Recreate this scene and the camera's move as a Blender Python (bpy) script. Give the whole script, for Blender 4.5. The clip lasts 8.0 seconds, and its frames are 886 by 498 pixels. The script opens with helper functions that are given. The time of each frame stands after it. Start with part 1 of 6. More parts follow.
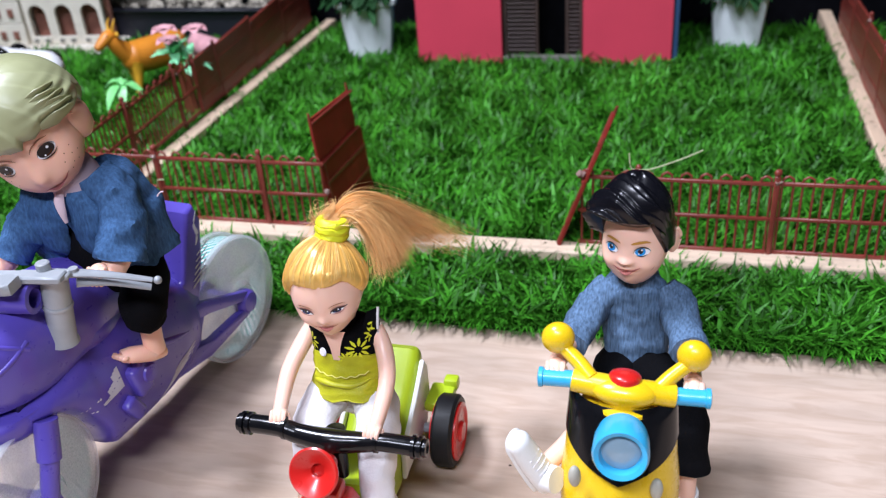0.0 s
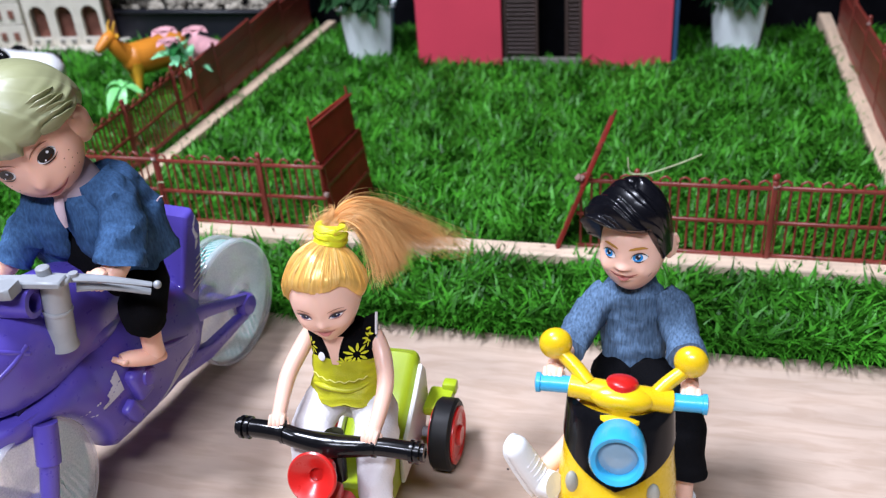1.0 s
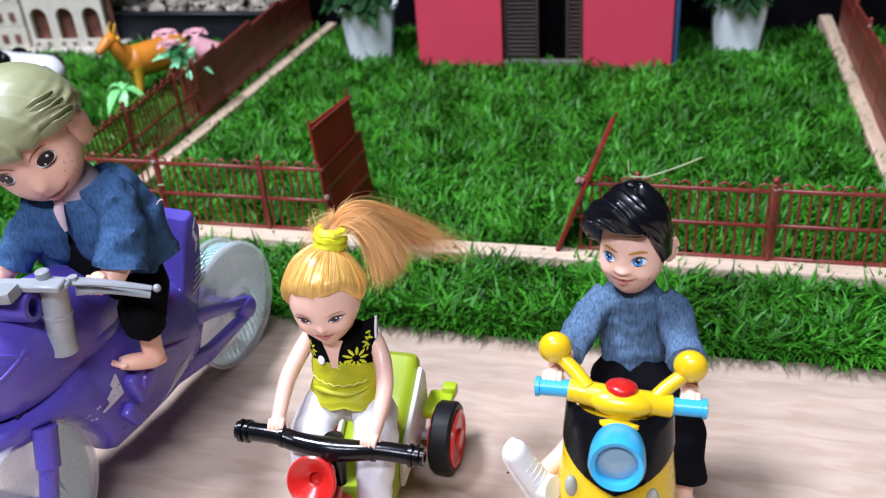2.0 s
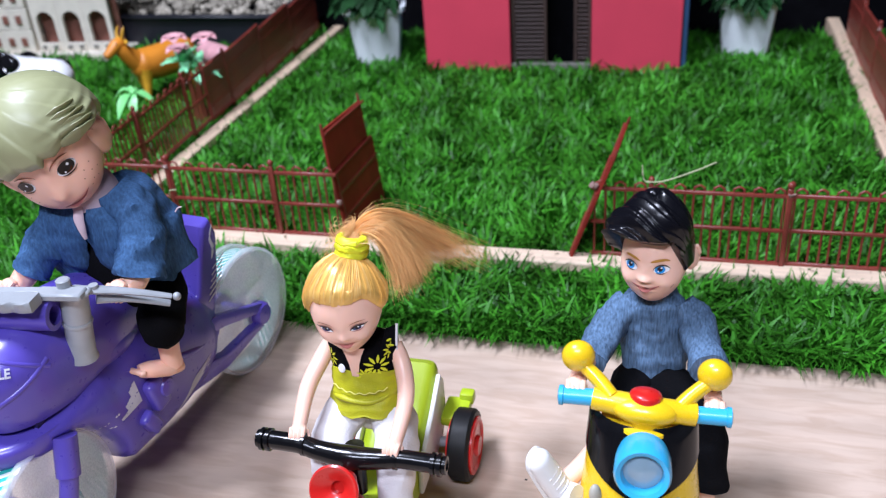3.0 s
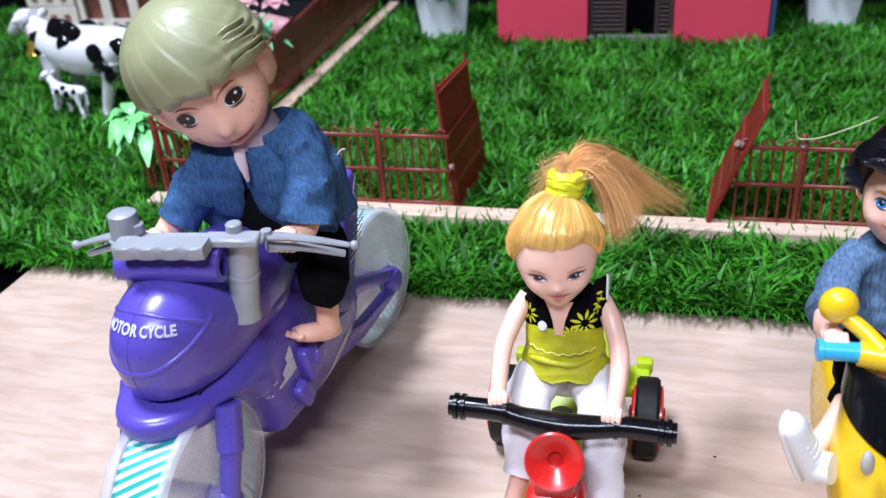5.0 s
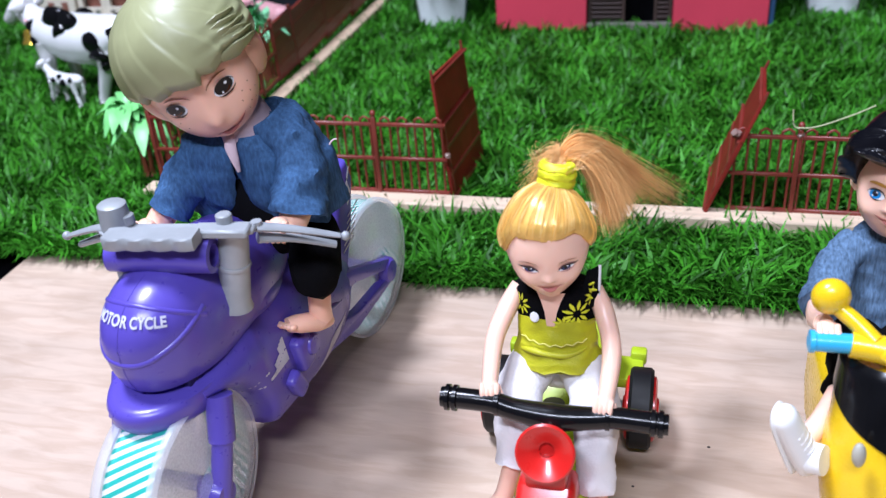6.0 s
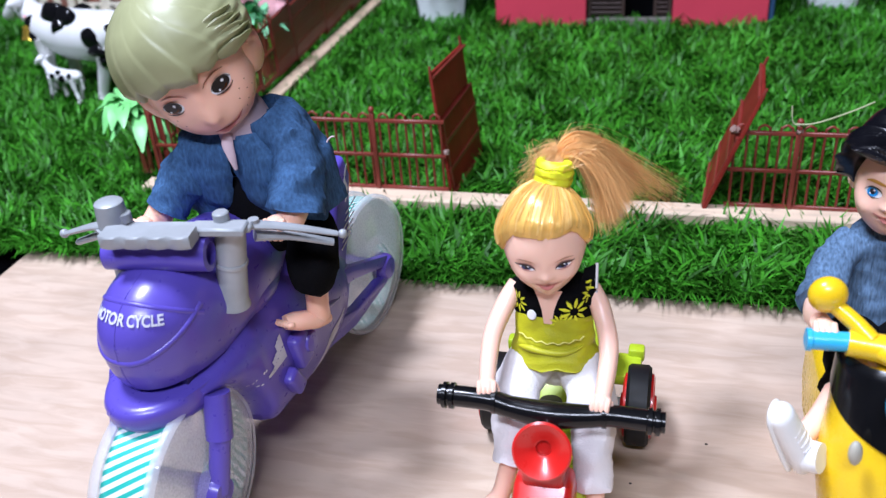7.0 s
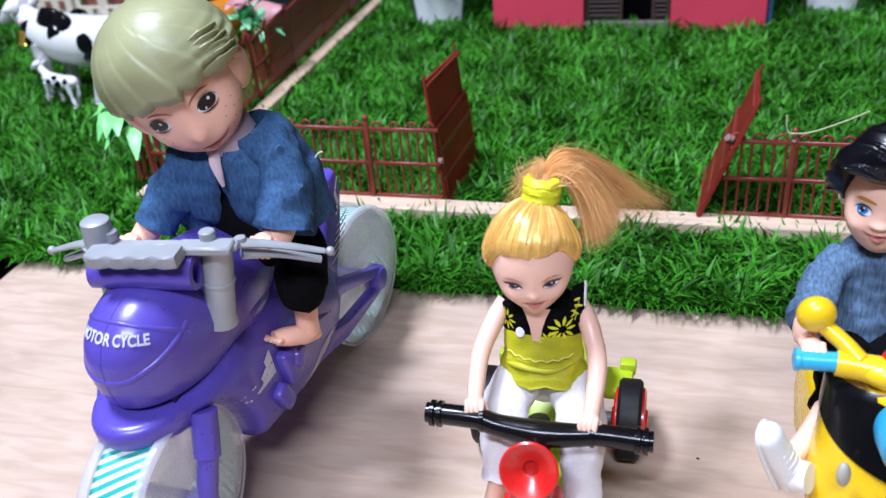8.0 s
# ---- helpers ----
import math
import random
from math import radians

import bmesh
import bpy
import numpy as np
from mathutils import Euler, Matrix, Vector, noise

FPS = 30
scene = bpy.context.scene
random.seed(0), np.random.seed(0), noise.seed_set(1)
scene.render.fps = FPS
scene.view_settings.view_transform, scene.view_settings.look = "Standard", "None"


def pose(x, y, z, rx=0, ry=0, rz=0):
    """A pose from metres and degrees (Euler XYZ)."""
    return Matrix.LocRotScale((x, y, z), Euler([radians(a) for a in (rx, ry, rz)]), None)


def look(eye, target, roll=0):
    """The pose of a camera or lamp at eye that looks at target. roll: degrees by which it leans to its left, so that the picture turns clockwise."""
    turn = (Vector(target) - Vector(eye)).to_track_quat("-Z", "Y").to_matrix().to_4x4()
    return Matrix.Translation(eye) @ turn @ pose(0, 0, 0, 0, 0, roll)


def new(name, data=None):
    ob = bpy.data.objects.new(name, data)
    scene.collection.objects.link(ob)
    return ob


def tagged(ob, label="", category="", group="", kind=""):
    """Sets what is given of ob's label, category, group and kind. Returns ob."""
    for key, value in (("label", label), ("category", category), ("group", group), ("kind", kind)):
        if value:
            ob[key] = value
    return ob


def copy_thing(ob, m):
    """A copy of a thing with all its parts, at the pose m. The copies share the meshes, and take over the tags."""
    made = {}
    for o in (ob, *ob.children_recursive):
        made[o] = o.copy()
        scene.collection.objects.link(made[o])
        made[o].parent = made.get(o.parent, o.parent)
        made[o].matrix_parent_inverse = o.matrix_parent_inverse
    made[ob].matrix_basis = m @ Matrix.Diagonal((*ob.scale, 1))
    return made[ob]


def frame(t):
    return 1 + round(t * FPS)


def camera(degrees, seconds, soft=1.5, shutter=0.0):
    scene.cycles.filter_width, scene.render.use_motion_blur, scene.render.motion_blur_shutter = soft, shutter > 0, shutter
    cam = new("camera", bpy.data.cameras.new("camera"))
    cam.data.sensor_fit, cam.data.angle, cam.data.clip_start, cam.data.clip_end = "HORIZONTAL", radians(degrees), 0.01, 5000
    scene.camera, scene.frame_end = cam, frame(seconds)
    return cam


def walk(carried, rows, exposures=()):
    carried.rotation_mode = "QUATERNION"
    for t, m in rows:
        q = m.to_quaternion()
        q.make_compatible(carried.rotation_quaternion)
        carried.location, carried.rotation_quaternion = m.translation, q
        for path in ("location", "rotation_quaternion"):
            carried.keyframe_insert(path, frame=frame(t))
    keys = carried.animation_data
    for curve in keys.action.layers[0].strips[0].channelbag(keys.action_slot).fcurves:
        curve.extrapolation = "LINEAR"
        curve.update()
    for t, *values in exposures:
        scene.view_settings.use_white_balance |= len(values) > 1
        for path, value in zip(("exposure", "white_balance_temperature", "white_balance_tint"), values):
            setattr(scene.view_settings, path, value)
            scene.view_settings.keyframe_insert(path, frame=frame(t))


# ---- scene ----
cam = camera(52.7, 8.0, soft=1.25)
cam.data.dof.use_dof = True
cam.data.dof.focus_distance = 0.42
cam.data.dof.aperture_fstop = 12.5
PATH = [
    (0, (0.073, 0.042, 0.34), (-0.407, 1.714, -0.648), -4.4),
    (0.5, (0.073, 0.041, 0.342), (-0.406, 1.712, -0.648), -4.2),
    (1, (0.074, 0.042, 0.343), (-0.406, 1.713, -0.645), -4.3),
    (1.5, (0.075, 0.043, 0.343), (-0.407, 1.714, -0.644), -4.3),
    (3, (0.065, 0.043, 0.347), (-0.418, 1.715, -0.638), -4.4),
    (3.5, (0.048, 0.045, 0.335), (-0.432, 1.719, -0.649), -4.4),
    (4, (0.03, 0.049, 0.323), (-0.449, 1.726, -0.657), -4.4),
    (4.5, (-0.001, 0.051, 0.311), (-0.473, 1.73, -0.668), -4.3),
    (5, (-0.032, 0.05, 0.307), (-0.501, 1.73, -0.671), -4.3),
    (6.5, (-0.027, 0.054, 0.307), (-0.5, 1.713, -0.704), -4.5),
    (7, (-0.027, 0.054, 0.308), (-0.5, 1.713, -0.704), -4.5),
    (7.5, (-0.022, 0.061, 0.313), (-0.501, 1.714, -0.705), -4.7),
    (8, (-0.022, 0.061, 0.314), (-0.501, 1.714, -0.704), -4.7),
]
EXPOSURE = [(0, -0.07, 6420, 11), (1.7, -0.07, 6420, 11), (3, -0.08, 6180, 12), (8, -0.12, 6180, 11)]
walk(cam, [(t, look(eye, target, roll)) for t, eye, target, roll in PATH], EXPOSURE)

# ---- world and lamps ----
world = bpy.data.worlds.new("room_air")
scene.world = world
world.use_nodes = True
world.node_tree.nodes["Background"].inputs[0].default_value = (0.75, 0.85, 1.0, 1)
world.node_tree.nodes["Background"].inputs[1].default_value = 0.015


def area_lamp(name, eye, target, sx, sy, watts, color):
    data = bpy.data.lights.new(name, "AREA")
    data.shape, data.size, data.size_y, data.energy, data.color = "RECTANGLE", sx, sy, watts, color
    ob = new(name, data)
    ob.matrix_world = look(eye, target)
    return ob


area_lamp("lamp_panel", (-0.62, 0.28, 1.66), (0.10, 0.38, 0), 0.34, 0.34, 53, (0.79, 0.84, 1.0))
area_lamp("lamp_tube", (-0.04, -0.80, 1.62), (0.10, 0.4, 0), 0.95, 0.12, 37, (0.79, 0.84, 1.0))


# ---- materials ----
def material(name, color, rough=0.45, metal=0.0, var=0.12, scale=60.0, bump=0.0, bump_scale=300.0, coat=0.0, sss=0.0, spec=0.5, stretch=(1, 1, 1), island=0.0, sheen=0.0, mottle=(0, 0), spec_tint=None, turn=(0, 0, 0), aniso=0.0, thin=0.0):
    m = bpy.data.materials.new(name)
    m.use_nodes = True
    nt = m.node_tree
    n, l = nt.nodes, nt.links
    b = n["Principled BSDF"]
    tc = n.new("ShaderNodeTexCoord")
    mp = n.new("ShaderNodeMapping")
    mp.inputs["Scale"].default_value, mp.inputs["Rotation"].default_value = stretch, turn
    l.new(tc.outputs["Object"], mp.inputs[0])
    big = n.new("ShaderNodeTexNoise")
    big.inputs["Scale"].default_value, big.inputs["Detail"].default_value = scale, 6
    l.new(mp.outputs[0], big.inputs["Vector"])
    ramp = n.new("ShaderNodeValToRGB")
    ramp.color_ramp.elements[0].position, ramp.color_ramp.elements[1].position = 0.3, 0.7
    ramp.color_ramp.elements[0].color = (*[c * (1 - var) for c in color], 1)
    ramp.color_ramp.elements[1].color = (*[min(1, c * (1 + var)) for c in color], 1)
    l.new(big.outputs[0], ramp.inputs[0])
    out = ramp.outputs[0]
    if island:
        geo = n.new("ShaderNodeNewGeometry")
        hsv = n.new("ShaderNodeHueSaturation")
        mr = n.new("ShaderNodeMapRange")
        mr.inputs[3].default_value, mr.inputs[4].default_value = 1 - island, 1 + island
        l.new(geo.outputs["Random Per Island"], mr.inputs[0])
        l.new(mr.outputs[0], hsv.inputs["Value"])
        l.new(out, hsv.inputs["Color"])
        out = hsv.outputs[0]
    if mottle[1]:
        wear, mr2, hs2 = n.new("ShaderNodeTexNoise"), n.new("ShaderNodeMapRange"), n.new("ShaderNodeHueSaturation")
        wear.inputs["Scale"].default_value, wear.inputs["Detail"].default_value = mottle[0], 5
        l.new(tc.outputs["Object"], wear.inputs["Vector"])
        mr2.inputs[1].default_value, mr2.inputs[2].default_value = 0.3, 0.7
        mr2.inputs[3].default_value, mr2.inputs[4].default_value = 1 - mottle[1], 1 + mottle[1]
        l.new(wear.outputs[0], mr2.inputs[0])
        l.new(mr2.outputs[0], hs2.inputs["Value"])
        l.new(out, hs2.inputs["Color"])
        out = hs2.outputs[0]
    l.new(out, b.inputs["Base Color"])
    fine = n.new("ShaderNodeTexNoise")
    fine.inputs["Scale"].default_value, fine.inputs["Detail"].default_value = bump_scale, 4
    l.new(mp.outputs[0], fine.inputs["Vector"])
    rr = n.new("ShaderNodeMapRange")
    rr.inputs[3].default_value, rr.inputs[4].default_value = max(0.03, rough - 0.08), min(1, rough + 0.08)
    l.new(fine.outputs[0], rr.inputs[0])
    l.new(rr.outputs[0], b.inputs["Roughness"])
    if bump:
        bp = n.new("ShaderNodeBump")
        bp.inputs["Strength"].default_value, bp.inputs["Distance"].default_value = min(1, bump), 0.0006
        l.new(fine.outputs[0], bp.inputs["Height"])
        l.new(bp.outputs[0], b.inputs["Normal"])
    b.inputs["Metallic"].default_value = metal
    b.inputs["Coat Weight"].default_value = coat
    b.inputs["Coat Roughness"].default_value = 0.12
    b.inputs["Specular IOR Level"].default_value = spec
    b.inputs["Sheen Weight"].default_value = sheen
    if spec_tint:
        b.inputs["Specular Tint"].default_value = (*spec_tint, 1)
    if aniso:
        tg = n.new("ShaderNodeTangent")
        tg.direction_type, tg.axis = "RADIAL", "Z"
        l.new(tg.outputs[0], b.inputs["Tangent"])
        b.inputs["Anisotropic"].default_value = aniso
    if thin:
        tl, mixer = n.new("ShaderNodeBsdfTranslucent"), n.new("ShaderNodeMixShader")
        mixer.inputs[0].default_value = thin
        l.new(out, tl.inputs[0])
        l.new(b.outputs[0], mixer.inputs[1])
        l.new(tl.outputs[0], mixer.inputs[2])
        l.new(mixer.outputs[0], n["Material Output"].inputs[0])
    if sss:
        b.inputs["Subsurface Weight"].default_value = sss
        b.inputs["Subsurface Radius"].default_value = (0.004, 0.002, 0.001)
        b.inputs["Subsurface Scale"].default_value = 0.3
    return m


def clear_plastic(name, color, see=0.55, rough=0.2):
    m = bpy.data.materials.new(name)
    m.use_nodes = True
    n, l = m.node_tree.nodes, m.node_tree.links
    b, o = n["Principled BSDF"], n["Material Output"]
    b.inputs["Base Color"].default_value = (*color, 1)
    b.inputs["Roughness"].default_value = rough
    noise_t = n.new("ShaderNodeTexNoise")
    noise_t.inputs["Scale"].default_value = 90
    mr = n.new("ShaderNodeMapRange")
    mr.inputs[3].default_value, mr.inputs[4].default_value = see - 0.12, see + 0.12
    l.new(noise_t.outputs[0], mr.inputs[0])
    t, x = n.new("ShaderNodeBsdfTransparent"), n.new("ShaderNodeMixShader")
    l.new(mr.outputs[0], x.inputs[0])
    tr, y = n.new("ShaderNodeBsdfTranslucent"), n.new("ShaderNodeMixShader")
    tr.inputs[0].default_value = (*color, 1)
    y.inputs[0].default_value = 0.55
    l.new(b.outputs[0], y.inputs[1])
    l.new(tr.outputs[0], y.inputs[2])
    l.new(y.outputs[0], x.inputs[1])
    l.new(t.outputs[0], x.inputs[2])
    l.new(x.outputs[0], o.inputs[0])
    return m


def board_wood():
    m = material("plywood_board", (0.605, 0.465, 0.365), 0.45, var=0.10, scale=5, stretch=(1.2, 7, 4), bump=0.12, bump_scale=160, mottle=(13, 0.08))
    n, l = m.node_tree.nodes, m.node_tree.links
    b = n["Principled BSDF"]
    tc = n.new("ShaderNodeTexCoord")
    mp = n.new("ShaderNodeMapping")
    mp.inputs["Scale"].default_value = (3.2, 15, 1)
    l.new(tc.outputs["Object"], mp.inputs[0])
    w = n.new("ShaderNodeTexNoise")
    w.inputs["Scale"].default_value, w.inputs["Detail"].default_value, w.inputs["Distortion"].default_value = 9, 9, 0.7
    l.new(mp.outputs[0], w.inputs["Vector"])
    r = n.new("ShaderNodeValToRGB")
    r.color_ramp.elements[0].position, r.color_ramp.elements[1].position = 0.38, 0.6
    r.color_ramp.elements[0].color, r.color_ramp.elements[1].color = (0.83, 0.78, 0.74, 1), (1, 1, 1, 1)
    l.new(w.outputs[0], r.inputs[0])
    mx = n.new("ShaderNodeMix")
    mx.data_type, mx.blend_type = "RGBA", "MULTIPLY"
    mx.inputs[0].default_value = 0.75
    old = b.inputs["Base Color"].links[0].from_socket
    l.new(old, mx.inputs[6])
    l.new(r.outputs[0], mx.inputs[7])
    l.new(mx.outputs[2], b.inputs["Base Color"])
    return m


PURPLE = material("purple_plastic", (0.100, 0.070, 0.420), 0.30, var=0.03, coat=0.12)
# the body purple darkened, to paint shade into hollows
PURPLE_SHADE = material("purple_hollow_shade", (0.02, 0.015, 0.08), 0.5)
SILVER = material("silver_grey_plastic", (0.34, 0.36, 0.38), 0.38, 0.08, var=0.10, scale=90, mottle=(25, 0.12), bump=0.15, bump_scale=500)
CLEAR = clear_plastic("frosted_clear_plastic", (0.98, 0.98, 1.0), 0.68, 0.06)
CLEAR_RIM = clear_plastic("clear_rim", (0.86, 0.88, 0.92), 0.62, 0.06)
WHITE_INK = material("white_print", (0.60, 0.60, 0.70), 0.5, var=0.15)
LIME = material("lime_plastic", (0.42, 0.55, 0.02), 0.35, var=0.06, coat=0.2)
RED = material("red_plastic", (0.60, 0.015, 0.012), 0.3, var=0.06, coat=0.3)
BLACK = material("black_plastic", (0.005, 0.005, 0.006), 0.17, var=0.2, spec=0.36)
RUBBER = material("black_rubber_tyre", (0.009, 0.009, 0.010), 0.5, var=0.2, spec=0.3)
YELLOW = material("yellow_plastic", (0.84, 0.55, 0.01), 0.28, var=0.05, coat=0.3)
SKYBLUE = material("sky_blue_plastic", (0.04, 0.42, 0.72), 0.32, var=0.05, coat=0.2)
BLUE_LENS = material("pale_blue_lens", (0.28, 0.40, 0.48), 0.2, var=0.1, coat=0.4)
GREYDOT = material("grey_sticker", (0.42, 0.40, 0.33), 0.5)
SKIN = material("doll_vinyl", (0.93, 0.578, 0.442), 0.34, var=0.04, scale=40, sss=0.12)
SKIN_TAN = material("doll_vinyl_tan", (0.91, 0.520, 0.380), 0.33, var=0.05, scale=40, sss=0.22)
TANBROW = material("dark_tan_brow", (0.30, 0.11, 0.05), 0.5)
LIP = material("lip_paint", (0.62, 0.22, 0.20), 0.62, spec=0.2)
EYESHADE = material("mauve_eyelid_paint", (0.42, 0.17, 0.16), 0.4)
NAVY = material("dark_navy_line", (0.012, 0.014, 0.030), 0.4)
BLUSH = material("tan_lip_paint", (0.36, 0.10, 0.08), 0.4)
EYEWHITE = material("eye_white", (0.85, 0.85, 0.88), 0.2)
EYEBLUE = material("eye_blue", (0.03, 0.30, 0.72), 0.2)
EYEIRIS = material("eye_violet_blue", (0.06, 0.075, 0.17), 0.2)
EYEGREY = material("eye_grey_blue", (0.03, 0.035, 0.075), 0.2)
EYEBROWN = material("eye_brown", (0.10, 0.035, 0.015), 0.15)
EYEDARK = material("eye_dark_brown", (0.014, 0.010, 0.008), 0.4)
BROW = material("brow_brown", (0.50, 0.24, 0.04), 0.5)
FRECKLE = material("freckle_brown", (0.24, 0.085, 0.05), 0.5)
HAIR_ASH = material("ash_blond_moulded_hair", (0.312, 0.320, 0.168), 0.40, var=0.05, mottle=(60, 0.05))
HAIR_GOLD = material("golden_rooted_hair", (0.82, 0.49, 0.12), 0.33, 0.15, var=0.14, scale=60, island=0.16, spec=1.0, spec_tint=(1.0, 0.93, 0.66), aniso=0.7)
# lighter gold that paints highlight streaks into the hair
HAIR_GLINT = material("golden_glint_hairs", (0.92, 0.66, 0.26), 0.30, 0.15, var=0.08, spec=1.0, spec_tint=(1.0, 0.94, 0.70), aniso=0.7)
HAIR_TAIL = material("strawberry_blond_strands", (0.80, 0.455, 0.175), 0.40, var=0.08, island=0.14, mottle=(45, 0.14))
HAIR_BLACK = material("glossy_black_moulded_hair", (0.004, 0.004, 0.006), 0.24, var=0.2, spec=0.34)
DENIM = material("blue_denim", (0.045, 0.103, 0.215), 0.9, var=0.30, scale=800, stretch=(1, 1, 0.3), bump=0.5, bump_scale=1300, spec=0.15, mottle=(60, 0.20))
DENIM_LT = material("washed_blue_denim", (0.088, 0.148, 0.238), 0.9, var=0.42, scale=1100, stretch=(1, 0.5, 0.16), bump=0.4, bump_scale=1400, spec=0.15, mottle=(80, 0.26), turn=(0, 0.6, 0))
BLACKCLOTH = material("black_cotton", (0.004, 0.004, 0.005), 0.95, var=0.3, bump=0.6, bump_scale=1200, spec=0.08)
PINKCLOTH = material("pale_lilac_cloth", (0.62, 0.46, 0.50), 0.8, var=0.1, bump=0.4, bump_scale=1200)
OLIVE = material("mustard_lime_satin", (0.47, 0.46, 0.012), 0.5, var=0.10, scale=50, bump=0.4, bump_scale=1200, mottle=(90, 0.12))
THREAD = material("pale_yellow_thread", (0.78, 0.76, 0.20), 0.6)
TIE = material("neon_yellow_elastic", (0.70, 0.72, 0.02), 0.5, var=0.1)
WHITECLOTH = material("white_cotton", (0.80, 0.77, 0.78), 0.75, var=0.06, bump=0.5, bump_scale=1000)
WHITEVINYL = material("white_vinyl_shoe", (0.82, 0.82, 0.80), 0.4, var=0.04)
BOARD = board_wood()
PINE = material("bare_pine", (0.68, 0.52, 0.38), 0.6, var=0.14, scale=10, stretch=(3, 22, 22), bump=0.3, bump_scale=220)
PINE_Y = material("bare_pine_side", (0.66, 0.49, 0.34), 0.6, var=0.14, scale=10, stretch=(22, 3, 22), bump=0.3, bump_scale=220)
SPECK = material("dark_speck", (0.07, 0.05, 0.045), 0.8)
GRASS = material("plastic_turf_blade", (0.038, 0.182, 0.012), 0.45, var=0.40, scale=14, island=0.60, spec=0.18)
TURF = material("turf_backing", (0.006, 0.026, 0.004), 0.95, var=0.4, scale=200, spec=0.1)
STRAW = material("pale_dry_strand", (0.42, 0.45, 0.26), 0.7)
FENCE = material("brown_red_plastic", (0.200, 0.032, 0.022), 0.40, var=0.15, scale=40, mottle=(30, 0.15))
LEAF_RED = material("thin_brown_red_plastic", (0.32, 0.034, 0.024), 0.45, var=0.15, scale=40, mottle=(30, 0.18), spec=0.3, thin=0.36)
GLUE = material("clear_glue_lump", (0.26, 0.17, 0.145), 0.25)
HOUSE_RED = material("red_foam_board", (0.62, 0.045, 0.085), 0.65, var=0.05, scale=20, bump=0.2, bump_scale=500)
HOUSE_BLUE = material("blue_board", (0.02, 0.06, 0.14), 0.6)
SHUTTER = material("dark_brown_plastic", (0.06, 0.035, 0.03), 0.5, var=0.2)
DOORSILL = material("grey_sill", (0.16, 0.15, 0.13), 0.6)
POT = material("white_glazed_plastic", (0.80, 0.84, 0.86), 0.35, var=0.03)
SOIL = material("dark_soil", (0.02, 0.014, 0.01), 0.95, bump=0.8)
LEAF = material("dark_leaf", (0.012, 0.050, 0.014), 0.6, var=0.4, island=0.5, spec=0.15)
PALM_LEAF = material("bright_green_plastic", (0.20, 0.60, 0.19), 0.4, var=0.15, island=0.15)
PALM_TRUNK = material("rust_brown_plastic", (0.22, 0.06, 0.025), 0.5, var=0.2)
MINT = material("mint_green_plastic", (0.27, 0.72, 0.38), 0.45, var=0.15, island=0.15)
PINK = material("dusty_pink_plastic", (0.66, 0.34, 0.36), 0.5, var=0.25, scale=60)
PURPLE_FLOWER = material("violet_petal", (0.06, 0.025, 0.20), 0.6)
CREAM = material("cream_plastic", (0.72, 0.66, 0.55), 0.5, var=0.08)
CREAM_DK = material("reddish_panel", (0.25, 0.10, 0.07), 0.6, var=0.3)
COWWHITE = material("white_cow_plastic", (0.78, 0.78, 0.78), 0.35, var=0.04)
GOLD = material("brass_bell", (0.75, 0.50, 0.08), 0.25, 0.8)
DEER = material("orange_brown_plastic", (0.62, 0.22, 0.02), 0.4, var=0.25, scale=35)
DEER_LT = material("yellow_orange_plastic", (0.72, 0.38, 0.03), 0.4, var=0.15)
TRAY = material("black_tray", (0.012, 0.012, 0.018), 0.45)
GRAVEL = material("pale_gravel", (0.38, 0.34, 0.27), 0.8, var=0.3, island=0.4)
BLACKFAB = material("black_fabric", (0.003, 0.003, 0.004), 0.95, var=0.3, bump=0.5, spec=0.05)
PLASTER = material("grey_wall_paint", (0.11, 0.115, 0.12), 0.8, var=0.03, scale=6)
FLOORTILE = material("grey_floor", (0.16, 0.16, 0.16), 0.5, var=0.1, scale=4)


